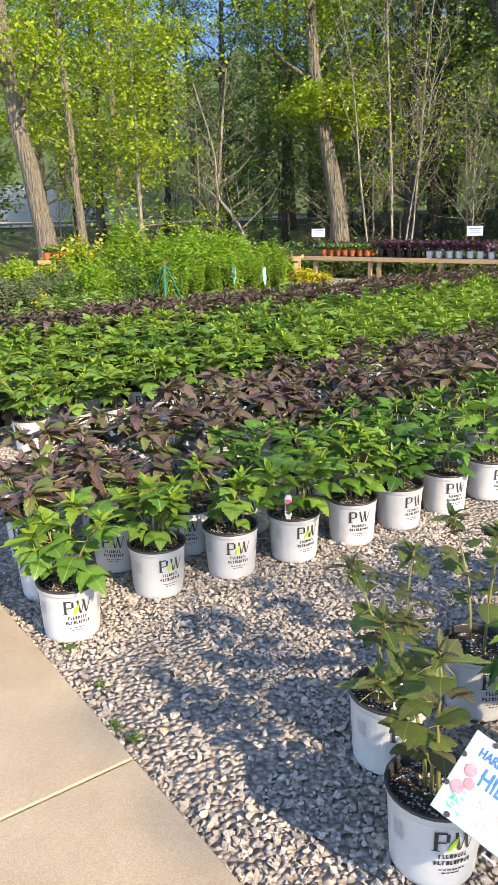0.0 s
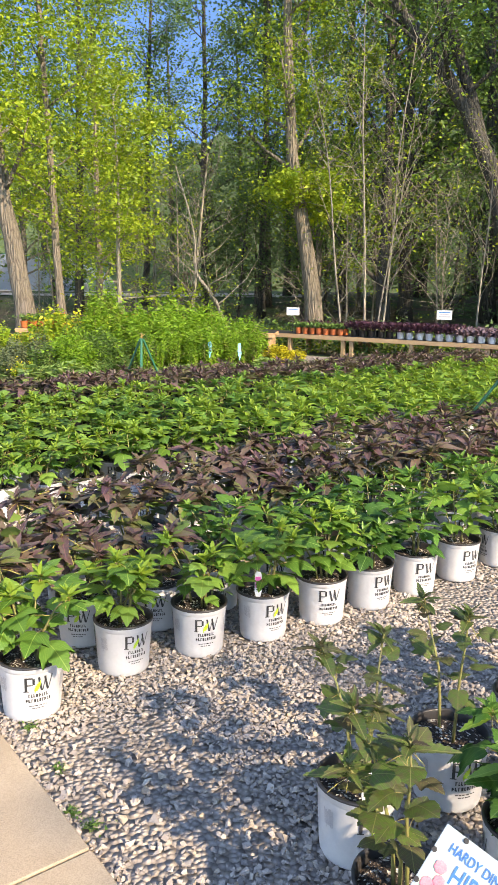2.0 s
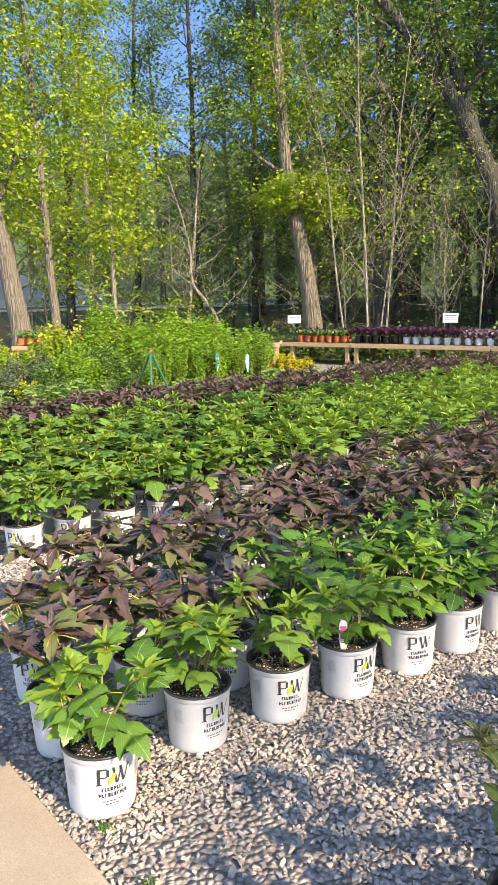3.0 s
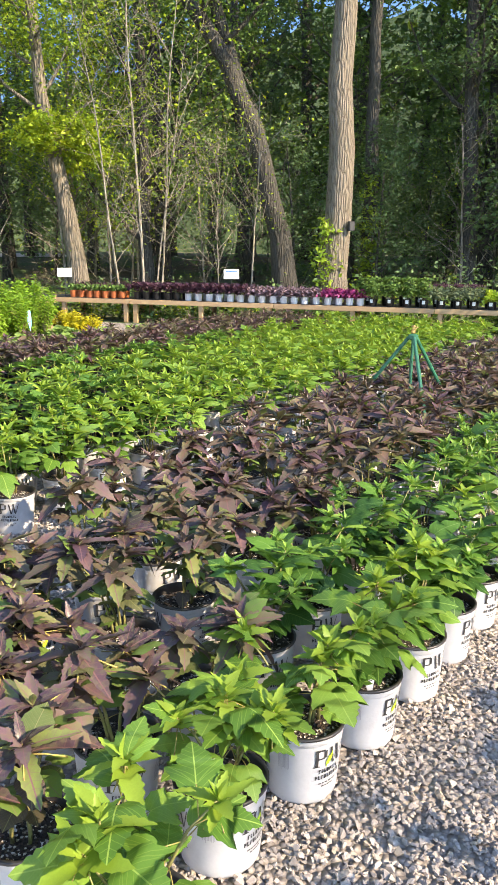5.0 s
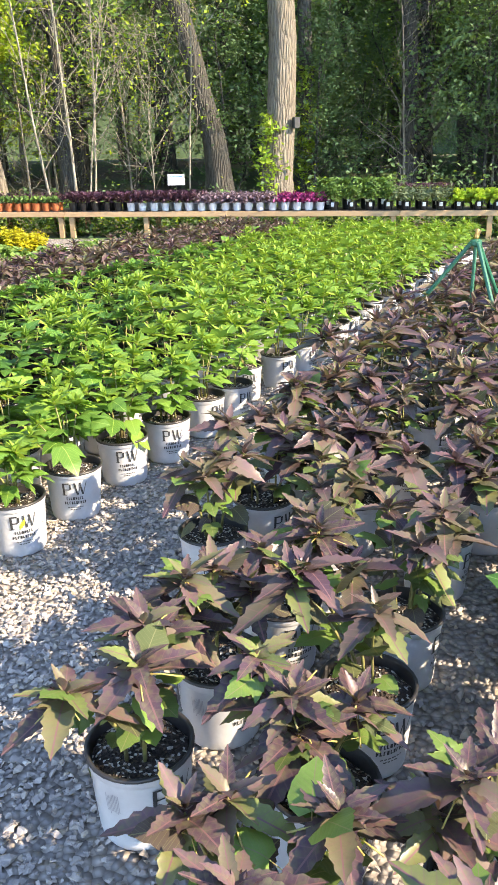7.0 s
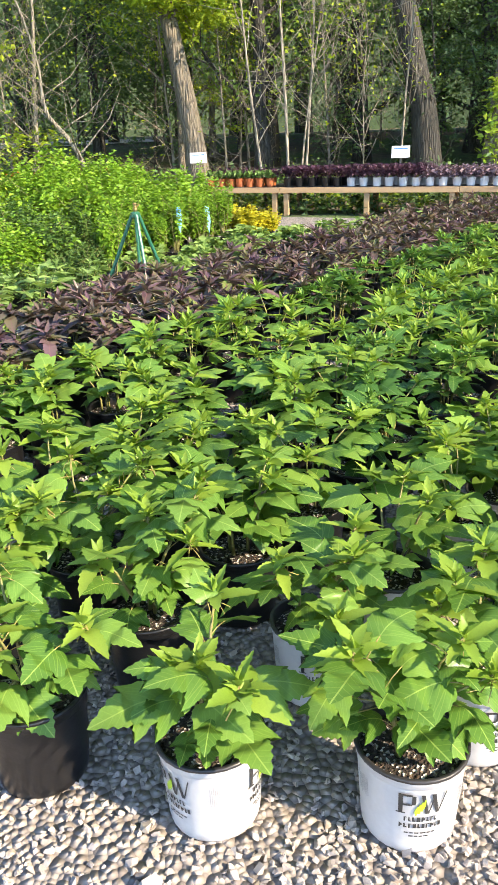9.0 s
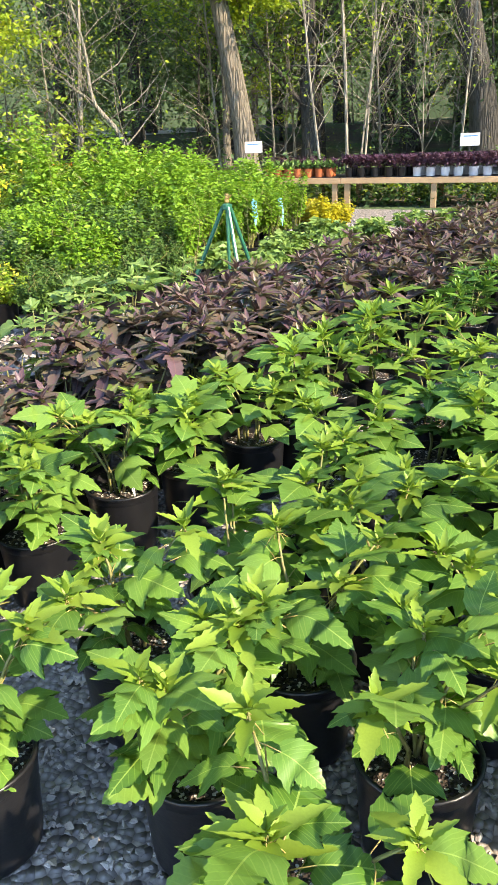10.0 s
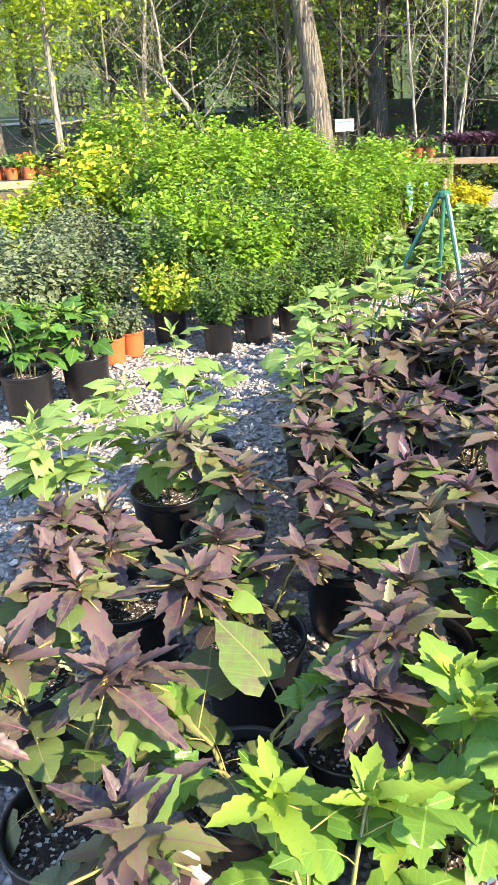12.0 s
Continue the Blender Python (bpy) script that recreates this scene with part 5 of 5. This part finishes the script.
def benches():
    rng = np.random.default_rng(9)
    seg = 3.0
    for k in range(-1, 4):
        p = on_bench(k * seg, 0.0, 0)
        bench((p.x, p.y), BENCH_ANG, seg, 1.0, BZ, "long low bench of pale timber planks")
    src = {}

    def put(key, make, s, back, z=BZ + 0.006, sc=1.0):
        p = on_bench(s, back, z) if isinstance(back, (int, float)) else s
        # each pot is turned a little
        m = Matrix.Translation(p) @ Matrix.Rotation(BENCH_ANG + rng.normal(0, 0.15), 4, "Z") @ Matrix.Scale(sc, 4)
        if key in src:
            copy_thing(src[key], m)
        else:
            src[key] = make()
            src[key].matrix_basis = m

    fern = lambda: mound("potted_perennial", "small green perennial in an orange plastic pot", ORANGE_POT, SHRUB_DARK, 1, leaves=90, tall=0.1)
    plum_o = lambda: mound("potted_perennial", "dark plum perennial in an orange plastic pot", ORANGE_POT, PLUM, 2, leaves=120)
    plum_b = lambda: mound("potted_coral_bells", "dark plum coral bells in a black pot", BLACK_POT, PLUM, 3, wide=0.16, leaves=240, tall=0.17)
    plum_w = lambda: mound("potted_coral_bells", "dark plum coral bells in a white pot", WHITE_POT, PLUM, 4, wide=0.17, leaves=260, tall=0.18)
    silver = lambda: mound("potted_coral_bells", "silvery plum coral bells in a white pot", WHITE_POT, SILVER_PLUM, 5, wide=0.17, leaves=250, tall=0.15)
    magenta = lambda: mound("potted_coral_bells", "bright magenta coral bells in a white pot", WHITE_POT, MAGENTA, 6, wide=0.17, leaves=260, tall=0.14)
    green_b = lambda: mound("potted_shrub", "leafy green shrub in a black pot with a white label", BLACK_POT, SHRUB_DARK, 7, r=0.085, wide=0.24, leaves=420, tall=0.3, size=0.06, label_card=True)
    mixed_b = lambda: mound("potted_shrub", "reddish green shrub in a black pot with a white label", BLACK_POT, SHRUB_GREY, 8, r=0.085, wide=0.24, leaves=380, tall=0.26, size=0.06, flowers=PLUM, label_card=True)
    lime = lambda: mound("potted_coral_bells", "lime yellow coral bells in a black pot", BLACK_POT, SHRUB_LIME, 10, r=0.085, wide=0.19, leaves=300, tall=0.17, size=0.09, label_card=True)
    for back in (0.14, 0.42):
        s = -1.3
        while s < -0.1:
            if back < 0.2:
                put("fern" if rng.random() < 0.7 else "plum_o", fern if rng.random() < 0.7 else plum_o, s, back)
            else:
                put("plum_o2", plum_o, s, back)
            s += rng.uniform(0.165, 0.19)
        s = 0.12
        while s < 8.7:
            if s < 1.15:
                put("plum_b", plum_b, s, back)
            elif s < 2.4:
                put("plum_w", plum_w, s, back)
            elif s < 3.85:
                put("silver", silver, s, back)
            elif s < 4.7:
                put("magenta", magenta, s, back)
            elif s < 5.9:
                put("green_b", green_b, s, back, sc=1.0 + 0.3 * (back > 0.3))
            elif s < 6.95:
                put("mixed_b", mixed_b, s, back)
            else:
                put("lime", lime, s, back)
            s += rng.uniform(0.2, 0.24) if s < 4.7 else rng.uniform(0.27, 0.33)
    card_sign(Vector((1.24, 17.95, 0.86)), 0.3, 0.18, "white printed price card on a stake among pots", radians(-8), 2)
    card_sign(Vector((4.33, 16.1, 0.88)), 0.31, 0.19, "white and blue price card on a stake among pots", radians(-14), 3)
    # the bench behind the shrubs
    z2 = 0.6
    ang2 = radians(-6)
    bench((-4.6, 15.7), ang2, 5.4, 0.9, z2, "plank bench half hidden behind shrubs")
    orange = lambda: mound("potted_flower", "orange flowers in an orange plastic pot", ORANGE_POT, SHRUB_LIME, 11, leaves=120, tall=0.12, flowers=ORANGE_FLOWER)
    tallleaf = lambda: mound("potted_perennial", "broad-leaved green plant in an orange pot", ORANGE_POT, GREEN, 12, tall=0.42, wide=0.2, leaves=160, size=0.13)
    for back in (0.15, 0.45):
        s = 0.15
        while s < 5.2:
            p = Vector((-4.6, 15.7, z2 + 0.006)) + Vector((math.cos(ang2), math.sin(ang2), 0)) * s + Vector((-math.sin(ang2), math.cos(ang2), 0)) * back
            if 1.2 < s < 1.9:
                put("plum_o3", plum_o, p, None)
            elif 1.9 <= s < 2.05 and back < 0.2:
                put("tallleaf", tallleaf, p, None)
            elif s > 2.4:
                if back > 0.2 and s < 4.2 and rng.random() < 0.5:
                    put("orange", orange, p, None)
            elif rng.random() < 0.82:
                put("fern2", fern, p, None)
            else:
                put("orange", orange, p, None)
            s += rng.uniform(0.17, 0.21)


benches()


# ---- shrubs beyond the gravel ----
def shrub(name, label, seed, wide, tall, leaf_mat, leaves, size, shape="mound", pot=True, flowers=None, foot=0.0, pot_mat=None):
    rng = np.random.default_rng(seed)
    root = thing(name, label, "shrub", None, "shrubs in nursery pots")
    h = 0.2
    if pot:
        mat = pot_mat or BLACK_POT
        part("pot", pot_mesh(mat, 0.1, h, 18), root)
        part("soil", soil_mesh(0.1, h), root)
    g, tips = Geo(), []
    for k in range(9):
        a = rng.uniform(0, 6.28)
        lean = rng.uniform(0.05, 1.0) * wide / max(tall, 0.1)
        branch(g, rng, (0.03 * math.cos(a), 0.03 * math.sin(a), h * 0.86), (math.cos(a) * lean, math.sin(a) * lean, 1.0), tall * rng.uniform(0.5, 0.85), 0.0055, 1, tips, 4, 0.0, 0.2, 2)
    tagged(part("twig", g.mesh("twig", STEM), root), kind="stuff")
    g = Geo()
    shoot_leaves(g, rng, wide, tall - foot, h + foot - 0.02, shape, leaves, size, max(14, leaves // 42))
    tagged(part("foliage", g.mesh("foliage", leaf_mat), root), kind="stuff")
    if flowers:
        g = Geo()
        scatter_leaves(g, rng, [t[0] for t in tips if t[1] == 0 or shape == "cone"], 0.05, 110, size, 0.8)
        tagged(part("young_growth", g.mesh("young_growth", flowers), root), kind="stuff")
    return root


def shrubbery():
    rng = np.random.default_rng(15)
    kinds = {
        "bright": lambda s: shrub("shrub", "dense bright green shrub in full leaf", 300 + s, 0.34, 0.7, HEDGE, 1900, 0.068),
        "dark": lambda s: shrub("shrub", "dark green small-leaved shrub in a black pot", 310 + s, 0.2, 0.34, SHRUB_DARK, 1500, 0.035),
        "grey": lambda s: shrub("shrub", "airy grey-green twiggy shrub in a pot", 320 + s, 0.3, 0.56, SHRUB_GREY, 1500, 0.05),
        "mid": lambda s: shrub("shrub", "mid green bushy shrub in a pot", 330 + s, 0.3, 0.6, SHRUB_DARK if s else HEDGE, 1700, 0.052, flowers=HEDGE),
        "lime": lambda s: shrub("shrub", "lime green broad-leaved shrub", 340 + s, 0.32, 0.75, SHRUB_LIME, 1300, 0.085),
        "spire": lambda s: shrub("shrub", "tall light green upright shrub", 350 + s, 0.24, 1.05, HEDGE, 2400, 0.055, "cone", flowers=SHRUB_LIME),
        "column": lambda s: shrub("shrub", "narrow twiggy shrub with small fresh leaves", 360 + s, 0.14, 0.6, HEDGE, 650, 0.04, "column", foot=0.1),
        "yellow": lambda s: shrub("shrub", "golden yellow mounded shrub", 370 + s, 0.24, 0.3, YELLOW, 1300, 0.05),
        "golden": lambda s: shrub("shrub", "yellow-green and orange-tinted dwarf shrub in a black pot", 380 + s, 0.19, 0.3, SHRUB_LIME, 1400, 0.035, flowers=YELLOW),
        "low": lambda s: shrub("shrub", "pale green low leafy plant", 390 + s, 0.26, 0.18, PALE, 420, 0.11),
        "orange": lambda s: shrub("shrub", "small grey shrub in an orange plastic pot", 400 + s, 0.15, 0.24, SHRUB_GREY, 600, 0.035, pot_mat=ORANGE_POT),
    }
    made, used = {}, {}

    def put(kind, u, v, s=1.0):
        variants = 3 if kind in ("bright", "grey", "mid", "lime") else 2
        if kind not in made:
            made[kind], used[kind] = [kinds[kind](i) for i in range(variants)], 0
        m = Matrix.Translation(uv(u, v)) @ Matrix.Rotation(rng.uniform(0, 6.28), 4, "Z") @ Matrix.Scale(s * rng.uniform(0.92, 1.08), 4)
        i = used[kind]
        used[kind] += 1
        if i < variants:
            made[kind][i].matrix_basis = m
        else:
            copy_thing(made[kind][i % variants], m)

    for u, v, kind in ((4.05, 9.57, "golden"), (4.04, 9.16, "dark"), (4.32, 9.08, "dark"), (4.6, 9.03, "dark"), (3.55, 9.55, "orange"), (3.71, 9.56, "orange"), (3.3, 9.9, "grey"), (2.6, 10.0, "grey"), (2.95, 9.85, "grey"),
                       (4.95, 9.05, "dark"), (5.3, 9.1, "dark"), (5.6, 9.1, "column"), (4.4, 9.5, "dark"), (4.8, 9.45, "mid"), (5.2, 9.5, "mid"), (3.8, 9.95, "dark"), (5.9, 9.2, "low"), (6.3, 9.3, "low"), (6.2, 8.8, "low"), (6.7, 9.0, "low"), (7.3, 9.3, "low"),
                       (7.1, 8.7, "low"), (7.8, 9.0, "low"), (8.3, 8.9, "low"), (8.1, 9.4, "low"), (9.4, 8.5, "low"), (9.9, 8.3, "low"), (10.3, 8.1, "low"), (9.0, 8.8, "low"), (10.7, 8.2, "low"), (8.75, 9.85, "yellow"), (9.05, 9.8, "yellow"), (8.9, 10.2, "yellow")):
        put(kind, u, v, 0.72 if kind == "orange" else 1.0)
    for i in range(9):
        put("column", 6.15 + 0.28 * i, 9.55 + rng.normal(0, 0.08) + 0.05 * i, 0.95)
    for row in range(7):
        v = 9.95 + 0.52 * row
        u = 1.2 + 0.2 * (row % 2)
        while u < 8.4 + 0.17 * row:
            # grey and golden shrubs stand lower, towards the far end of the concrete path
            low_end = u < 0.9 * v - 4.8
            if low_end:
                kind = "grey" if row < 4 else "golden" if rng.random() < 0.45 else "lime"
            elif u < 5.6 and row < 3:
                kind = "mid"
            elif u < 6.6:
                kind = "mid" if rng.random() < 0.5 else "bright"
            else:
                kind = "bright"
            tall = (0.84 if kind != "golden" else 1.5) + 0.01 * row if low_end else 1.0 + 0.05 * row
            put(kind, u + rng.normal(0, 0.07), v + rng.normal(0, 0.07), tall * rng.uniform(0.88, 1.1))
            u += 0.54 * rng.uniform(0.9, 1.1)
    put("spire", 6.5, 12.1, 1.25)
    put("spire", 7.15, 13.1, 1.4)
    put("spire", 5.9, 11.3, 1.0)
    put("spire", 7.1, 13.6, 0.95)
    put("spire", 7.6, 14.0, 0.9)
    put("lime", 3.4, 11.8, 0.75)
    put("lime", 2.9, 11.2, 0.75)
    for kind, plants in made.items():
        for spare in plants[used[kind]:]:
            take_away(spare)


shrubbery()


# ---- sprinkler tripods ----
def sprinkler(p, turn, label, foot):
    root = thing("sprinkler_tripod", label, "sprinkler", Matrix.Translation((p[0], p[1], 0)) @ Matrix.Rotation(turn, 4, "Z"))
    top = p[2] - 0.09
    for k in range(3):
        a = 2 * math.pi * k / 3
        d = Vector((math.cos(a), math.sin(a), 0))
        g = Geo()
        tube(g, [d * 0.03 + Vector((0, 0, top)), d * foot * 0.55 + Vector((0, 0, top * 0.46))], [0.014, 0.014], 8)
        tube(g, [d * foot * 0.5 + Vector((0, 0, top * 0.5)), d * foot + Vector((0, 0, 0.0))], [0.011, 0.011], 8)
        tube(g, [d * foot * 0.52 + Vector((0, 0, top * 0.485)), d * foot * 0.58 + Vector((0, 0, top * 0.43))], [0.018, 0.018], 8)
        leg = part("leg", g.mesh("leg", GREEN_PIPE, False), root)
        g = Geo()
        box(g, (foot - 0.025, -0.012, -0.004), (foot + 0.025, 0.012, 0.012), 0.003, Matrix.Rotation(a, 4, "Z"))
        part("foot_pad", g.mesh("foot_pad", STEEL_DARK), leg)
        g = Geo()
        tube(g, [Vector((0, 0, top * 0.3)), d * foot * 0.66 + Vector((0, 0, top * 0.34))], [0.006, 0.006], 5)
        part("brace", g.mesh("brace", GREEN_PIPE), root)
    g = Geo()
    tube(g, [(0, 0, top * 0.28), (0, 0, top + 0.02)], [0.012, 0.012], 8)
    part("riser_pipe", g.mesh("riser_pipe", GREEN_PIPE), root)
    g = Geo()
    rings(g, [(0.03, top - 0.02), (0.038, top - 0.01), (0.038, top + 0.015), (0.02, top + 0.025)], 10, True, True)
    part("collar", g.mesh("collar", GREEN_PIPE), root)
    g = Geo()
    rings(g, [(0.014, top + 0.026), (0.018, top + 0.035), (0.018, top + 0.055), (0.01, top + 0.06), (0.01, top + 0.075), (0.02, top + 0.08), (0.012, top + 0.09)], 8, True, True)
    tube(g, [(0, 0, top + 0.05), (0.045, 0, top + 0.075)], [0.008, 0.006], 6)
    part("sprinkler_head", g.mesh("sprinkler_head", BRASS), root, "brass impact sprinkler head")


sprinkler((-1.08, 9.645, 0.9), 0.6, "green steel tripod with a brass garden sprinkler among plants", 0.42)
sprinkler((2.49, 6.07, 0.93), 0.25, "green steel tripod with a brass garden sprinkler among plants", 0.68)


# ---- plant tags, weeds and the price card at the front ----
def loose_tag(u, v, z, turn, mat, label, size=1.0, card=None):
    root = thing("plant_label", label, "plant tag", Matrix.Translation(uv(u, v, z)) @ Matrix.Rotation(turn, 4, "Z") @ Matrix.Rotation(-0.15, 4, "X") @ Matrix.Scale(size, 4))
    g = Geo()
    verts = []
    for y in (-0.0008, 0.0008):
        for x, zz in ((0.0, -0.06), (0.012, -0.01), (0.015, 0.0), (0.015, 0.075), (0.009, 0.088), (-0.009, 0.088), (-0.015, 0.075), (-0.015, 0.0), (-0.012, -0.01)):
            verts.append((x, y, zz))
    n = 9
    g.add(verts, [tuple(reversed(range(n))), tuple(range(n, 2 * n))] + [(k, (k + 1) % n, n + (k + 1) % n, n + k) for k in range(n)])
    part("card", g.mesh("card", card or TAG_WHITE), root)
    g = Geo()
    box(g, (-0.012, -0.0022, 0.016), (0.012, -0.0012, 0.066), 0.0)
    part("picture", g.mesh("picture", mat), root)
    for k in range(2):
        g = Geo()
        box(g, (-0.01, -0.0022, 0.003 + 0.006 * k), (0.008, -0.0012, 0.006 + 0.006 * k), 0.0)
        part("print_line", g.mesh("print_line", INK), root)


FACE = radians(0)
loose_tag(2.055, 1.95, 0.225, FACE, TAG_PINK, "white plant tag with a pink flower picture")
loose_tag(1.55, 6.42, 0.215, radians(10), TAG_RED, "white plant tag with a red flower picture", 0.6)
loose_tag(1.62, 6.5, 0.215, radians(-30), TAG_RED, "white plant tag with a red picture in a pot", 0.6)
loose_tag(2.31, 6.41, 0.245, radians(60), TAG_WHITE, "plain white plant tag lying in a pot", 0.6)
loose_tag(7.0, 9.5, 0.5, radians(5), TAG_BLUE, "pale blue hanging plant tag on a shrub", 1.8, TAG_BLUE)
loose_tag(7.75, 9.72, 0.42, radians(20), TAG_BLUE, "pale blue hanging plant tag on a shrub", 2.0, TAG_BLUE)
loose_tag(5.0, 8.98, 0.23, radians(15), TAG_WHITE, "white plant tag in a black pot", 0.9)
loose_tag(1.45, 0.72, 0.22, radians(10), TAG_WHITE, "white plant tag in a white pot")


def weed(u, v, seed, size):
    rng = np.random.default_rng(seed)
    root = thing("weed", "small tuft of weeds growing in the gravel edge", "weed", Matrix.Translation(uv(u, v)))
    g = Geo()
    for k in range(18):
        a, l = rng.uniform(0, 6.28), size * rng.uniform(0.5, 1.0)
        d = Vector((math.cos(a), math.sin(a), rng.uniform(0.2, 1.0))).normalized()
        tube(g, [Vector(rng.normal(0, 0.012, 3)) * Vector((1, 1, 0)), d * l * 0.6, d * l + Vector((0, 0, -0.2 * l))], [0.0016, 0.0014, 0.0005], 3)
    scatter_leaves(g, rng, [(0, 0, 0.012)], np.array([size * 0.5]), 34, 0.012, 0.15)
    tagged(part("tuft", g.mesh("tuft", SHRUB_DARK), root), kind="stuff")


weed(0.95, 1.3, 1, 0.045)
weed(0.93, 1.38, 2, 0.03)
weed(1.0, 1.88, 3, 0.03)
weed(0.98, 1.6, 4, 0.02)


def words(name, text, size, m, mat, parent, align="LEFT", stretch=1.0):
    cu = bpy.data.curves.new(name, "FONT")
    cu.body, cu.size, cu.align_x, cu.extrude = text, size, align, 0.0004
    cu.offset = 0.012 * size
    cu.materials.append(mat)
    ob = part(name, cu, parent, f"printed words {text}", m @ Matrix.Diagonal((stretch, 1, 1, 1)))
    return ob


def price_card():
    """The card at the near end of the front bed, leaning and tilted."""
    tl, bl, tr = Vector(CARD_TL), Vector(CARD_BL), Vector(CARD_TR)
    x = (tr - tl).normalized()
    y = tl - bl
    y = (y - x * y.dot(x)).normalized()
    z = x.cross(y)
    m = Matrix((x, y, z)).transposed().to_4x4()
    m.translation = tl
    w, h = 0.3, (tl - bl).length
    root = thing("price_sign", "white laminated price card for hibiscus with rose drawings, on a stake", "sign", m)
    g = Geo()
    box(g, (0, -h, -0.0015), (w, 0, 0.0015), 0.001)
    part("card", g.mesh("card", plain_material("pale_blue_card", [(0.3, (0.3, 0.37, 0.4)), (0.8, (0.36, 0.43, 0.46))], 12.0, 0.4)), root)
    g = Geo()
    box(g, (0.006, -h * 0.95, 0.0017), (w - 0.006, -h * 0.42, 0.0024), 0.0)
    part("tinted_band", g.mesh("tinted_band", plain_material("pale_green_print", [(0.3, (0.34, 0.45, 0.37)), (0.8, (0.4, 0.5, 0.41))], 9.0, 0.4)), root)
    at = lambda px, py: Matrix.Translation((px, py, 0.003))
    words("heading", "HARDY DINNER PLATE", 0.027, at(0.026, -0.042), BLUE_INK, root, stretch=0.72)
    words("title", "HIBISCUS", 0.052, at(0.05, -0.09), BLUE_INK, root, stretch=0.68)
    words("price", "$34.99", 0.034, at(0.07, -0.128), GREY_INK, root)
    words("second_price", "$39.99", 0.024, at(0.08, -0.158), GREY_INK, root)
    rng = np.random.default_rng(4)
    for k, (px, py, r) in enumerate(((0.03, -0.075, 0.013), (0.04, -0.098, 0.012), (0.024, -0.115, 0.014))):
        g = Geo()
        for j in range(7):
            a = 2 * math.pi * j / 7
            rings(g, [(r * 0.5, 0.003 + 0.0003 * j), (r * 0.42, 0.0036 + 0.0003 * j)], 8, False, True, (px + r * 0.5 * math.cos(a), py + r * 0.5 * math.sin(a)))
        tagged(part("rose_drawing", g.mesh("rose_drawing", PINK_INK), root), kind="stuff")
    g = Geo()
    for k in range(16):
        px, py = 0.03 + rng.normal(0, 0.009), -0.1 - 0.06 * rng.random()
        a = rng.uniform(0, 6.28)
        d, s = Vector((math.cos(a), math.sin(a), 0)) * 0.008, Vector((-math.sin(a), math.cos(a), 0)) * 0.003
        c = Vector((px, py, 0.0028))
        g.add([c - d, c + s, c + d, c - s], [(0, 3, 2, 1)])
    part("leaf_drawing", g.mesh("leaf_drawing", plain_material("teal_print", [(0.3, (0.1, 0.34, 0.28)), (0.8, (0.16, 0.42, 0.34))], 20.0, 0.4)), root)
    for px, py, l in ((0.1, -0.115, 0.06), (0.12, -0.19, 0.03)):
        g = Geo()
        box(g, (px, py, 0.0025), (px + l, py + 0.004, 0.0031), 0.0)
        part("print_line", g.mesh("print_line", GREY_INK), root)
    for px, py in ((0.045, -0.006), (0.155, -0.006), (0.004, -0.055), (0.004, -0.12), (0.035, -h + 0.006)):
        g = Geo()
        rings(g, [(0.0055, 0.0016), (0.0055, 0.004), (0.004, 0.0045)], 10, False, True, (px, py))
        part("rivet", g.mesh("rivet", STEEL_DARK), root)
    g = Geo()
    inv = m.inverted()
    tube(g, [inv @ (tl + x * 0.16 - y * h * 0.5 - z * 0.01), inv @ (tl + x * 0.16 - y * h - z * 0.012), inv @ Vector((*(tl + x * 0.16 - y * h)[:2], 0.0))], [0.005, 0.005, 0.004], 6)
    part("stake", g.mesh("stake", STEEL_DARK), root)


CARD_TL, CARD_BL, CARD_TR = (0.788, 1.038, 0.473), (0.703, 0.936, 0.358), (0.961, 0.917, 0.4)
price_card()


# ---- the loose stones that lie nearest, one by one ----
def near_stones():
    rng = np.random.default_rng(99)
    meshes = []
    for sv, sf in SHAPES:
        g = Geo()
        g.add(sv, sf)
        meshes.append(g.mesh("stone", STONE))
    u0, u1, v0, v1 = NEAR_STONES
    for k in range(300):
        u, v = rng.uniform(u0, u1), rng.uniform(v0, v1)
        s = STONE_SIZE * math.exp(rng.normal(0, 0.28)) * 1.15
        m = Matrix.Translation(uv(u, v, s * rng.uniform(0.05, 0.3))) @ Euler((rng.normal(0, 0.4), rng.normal(0, 0.4), rng.uniform(0, 6.28))).to_matrix().to_4x4() @ Matrix.Scale(s, 4)
        part("stone", meshes[k % len(meshes)], gravel_yard, "", m)


near_stones()
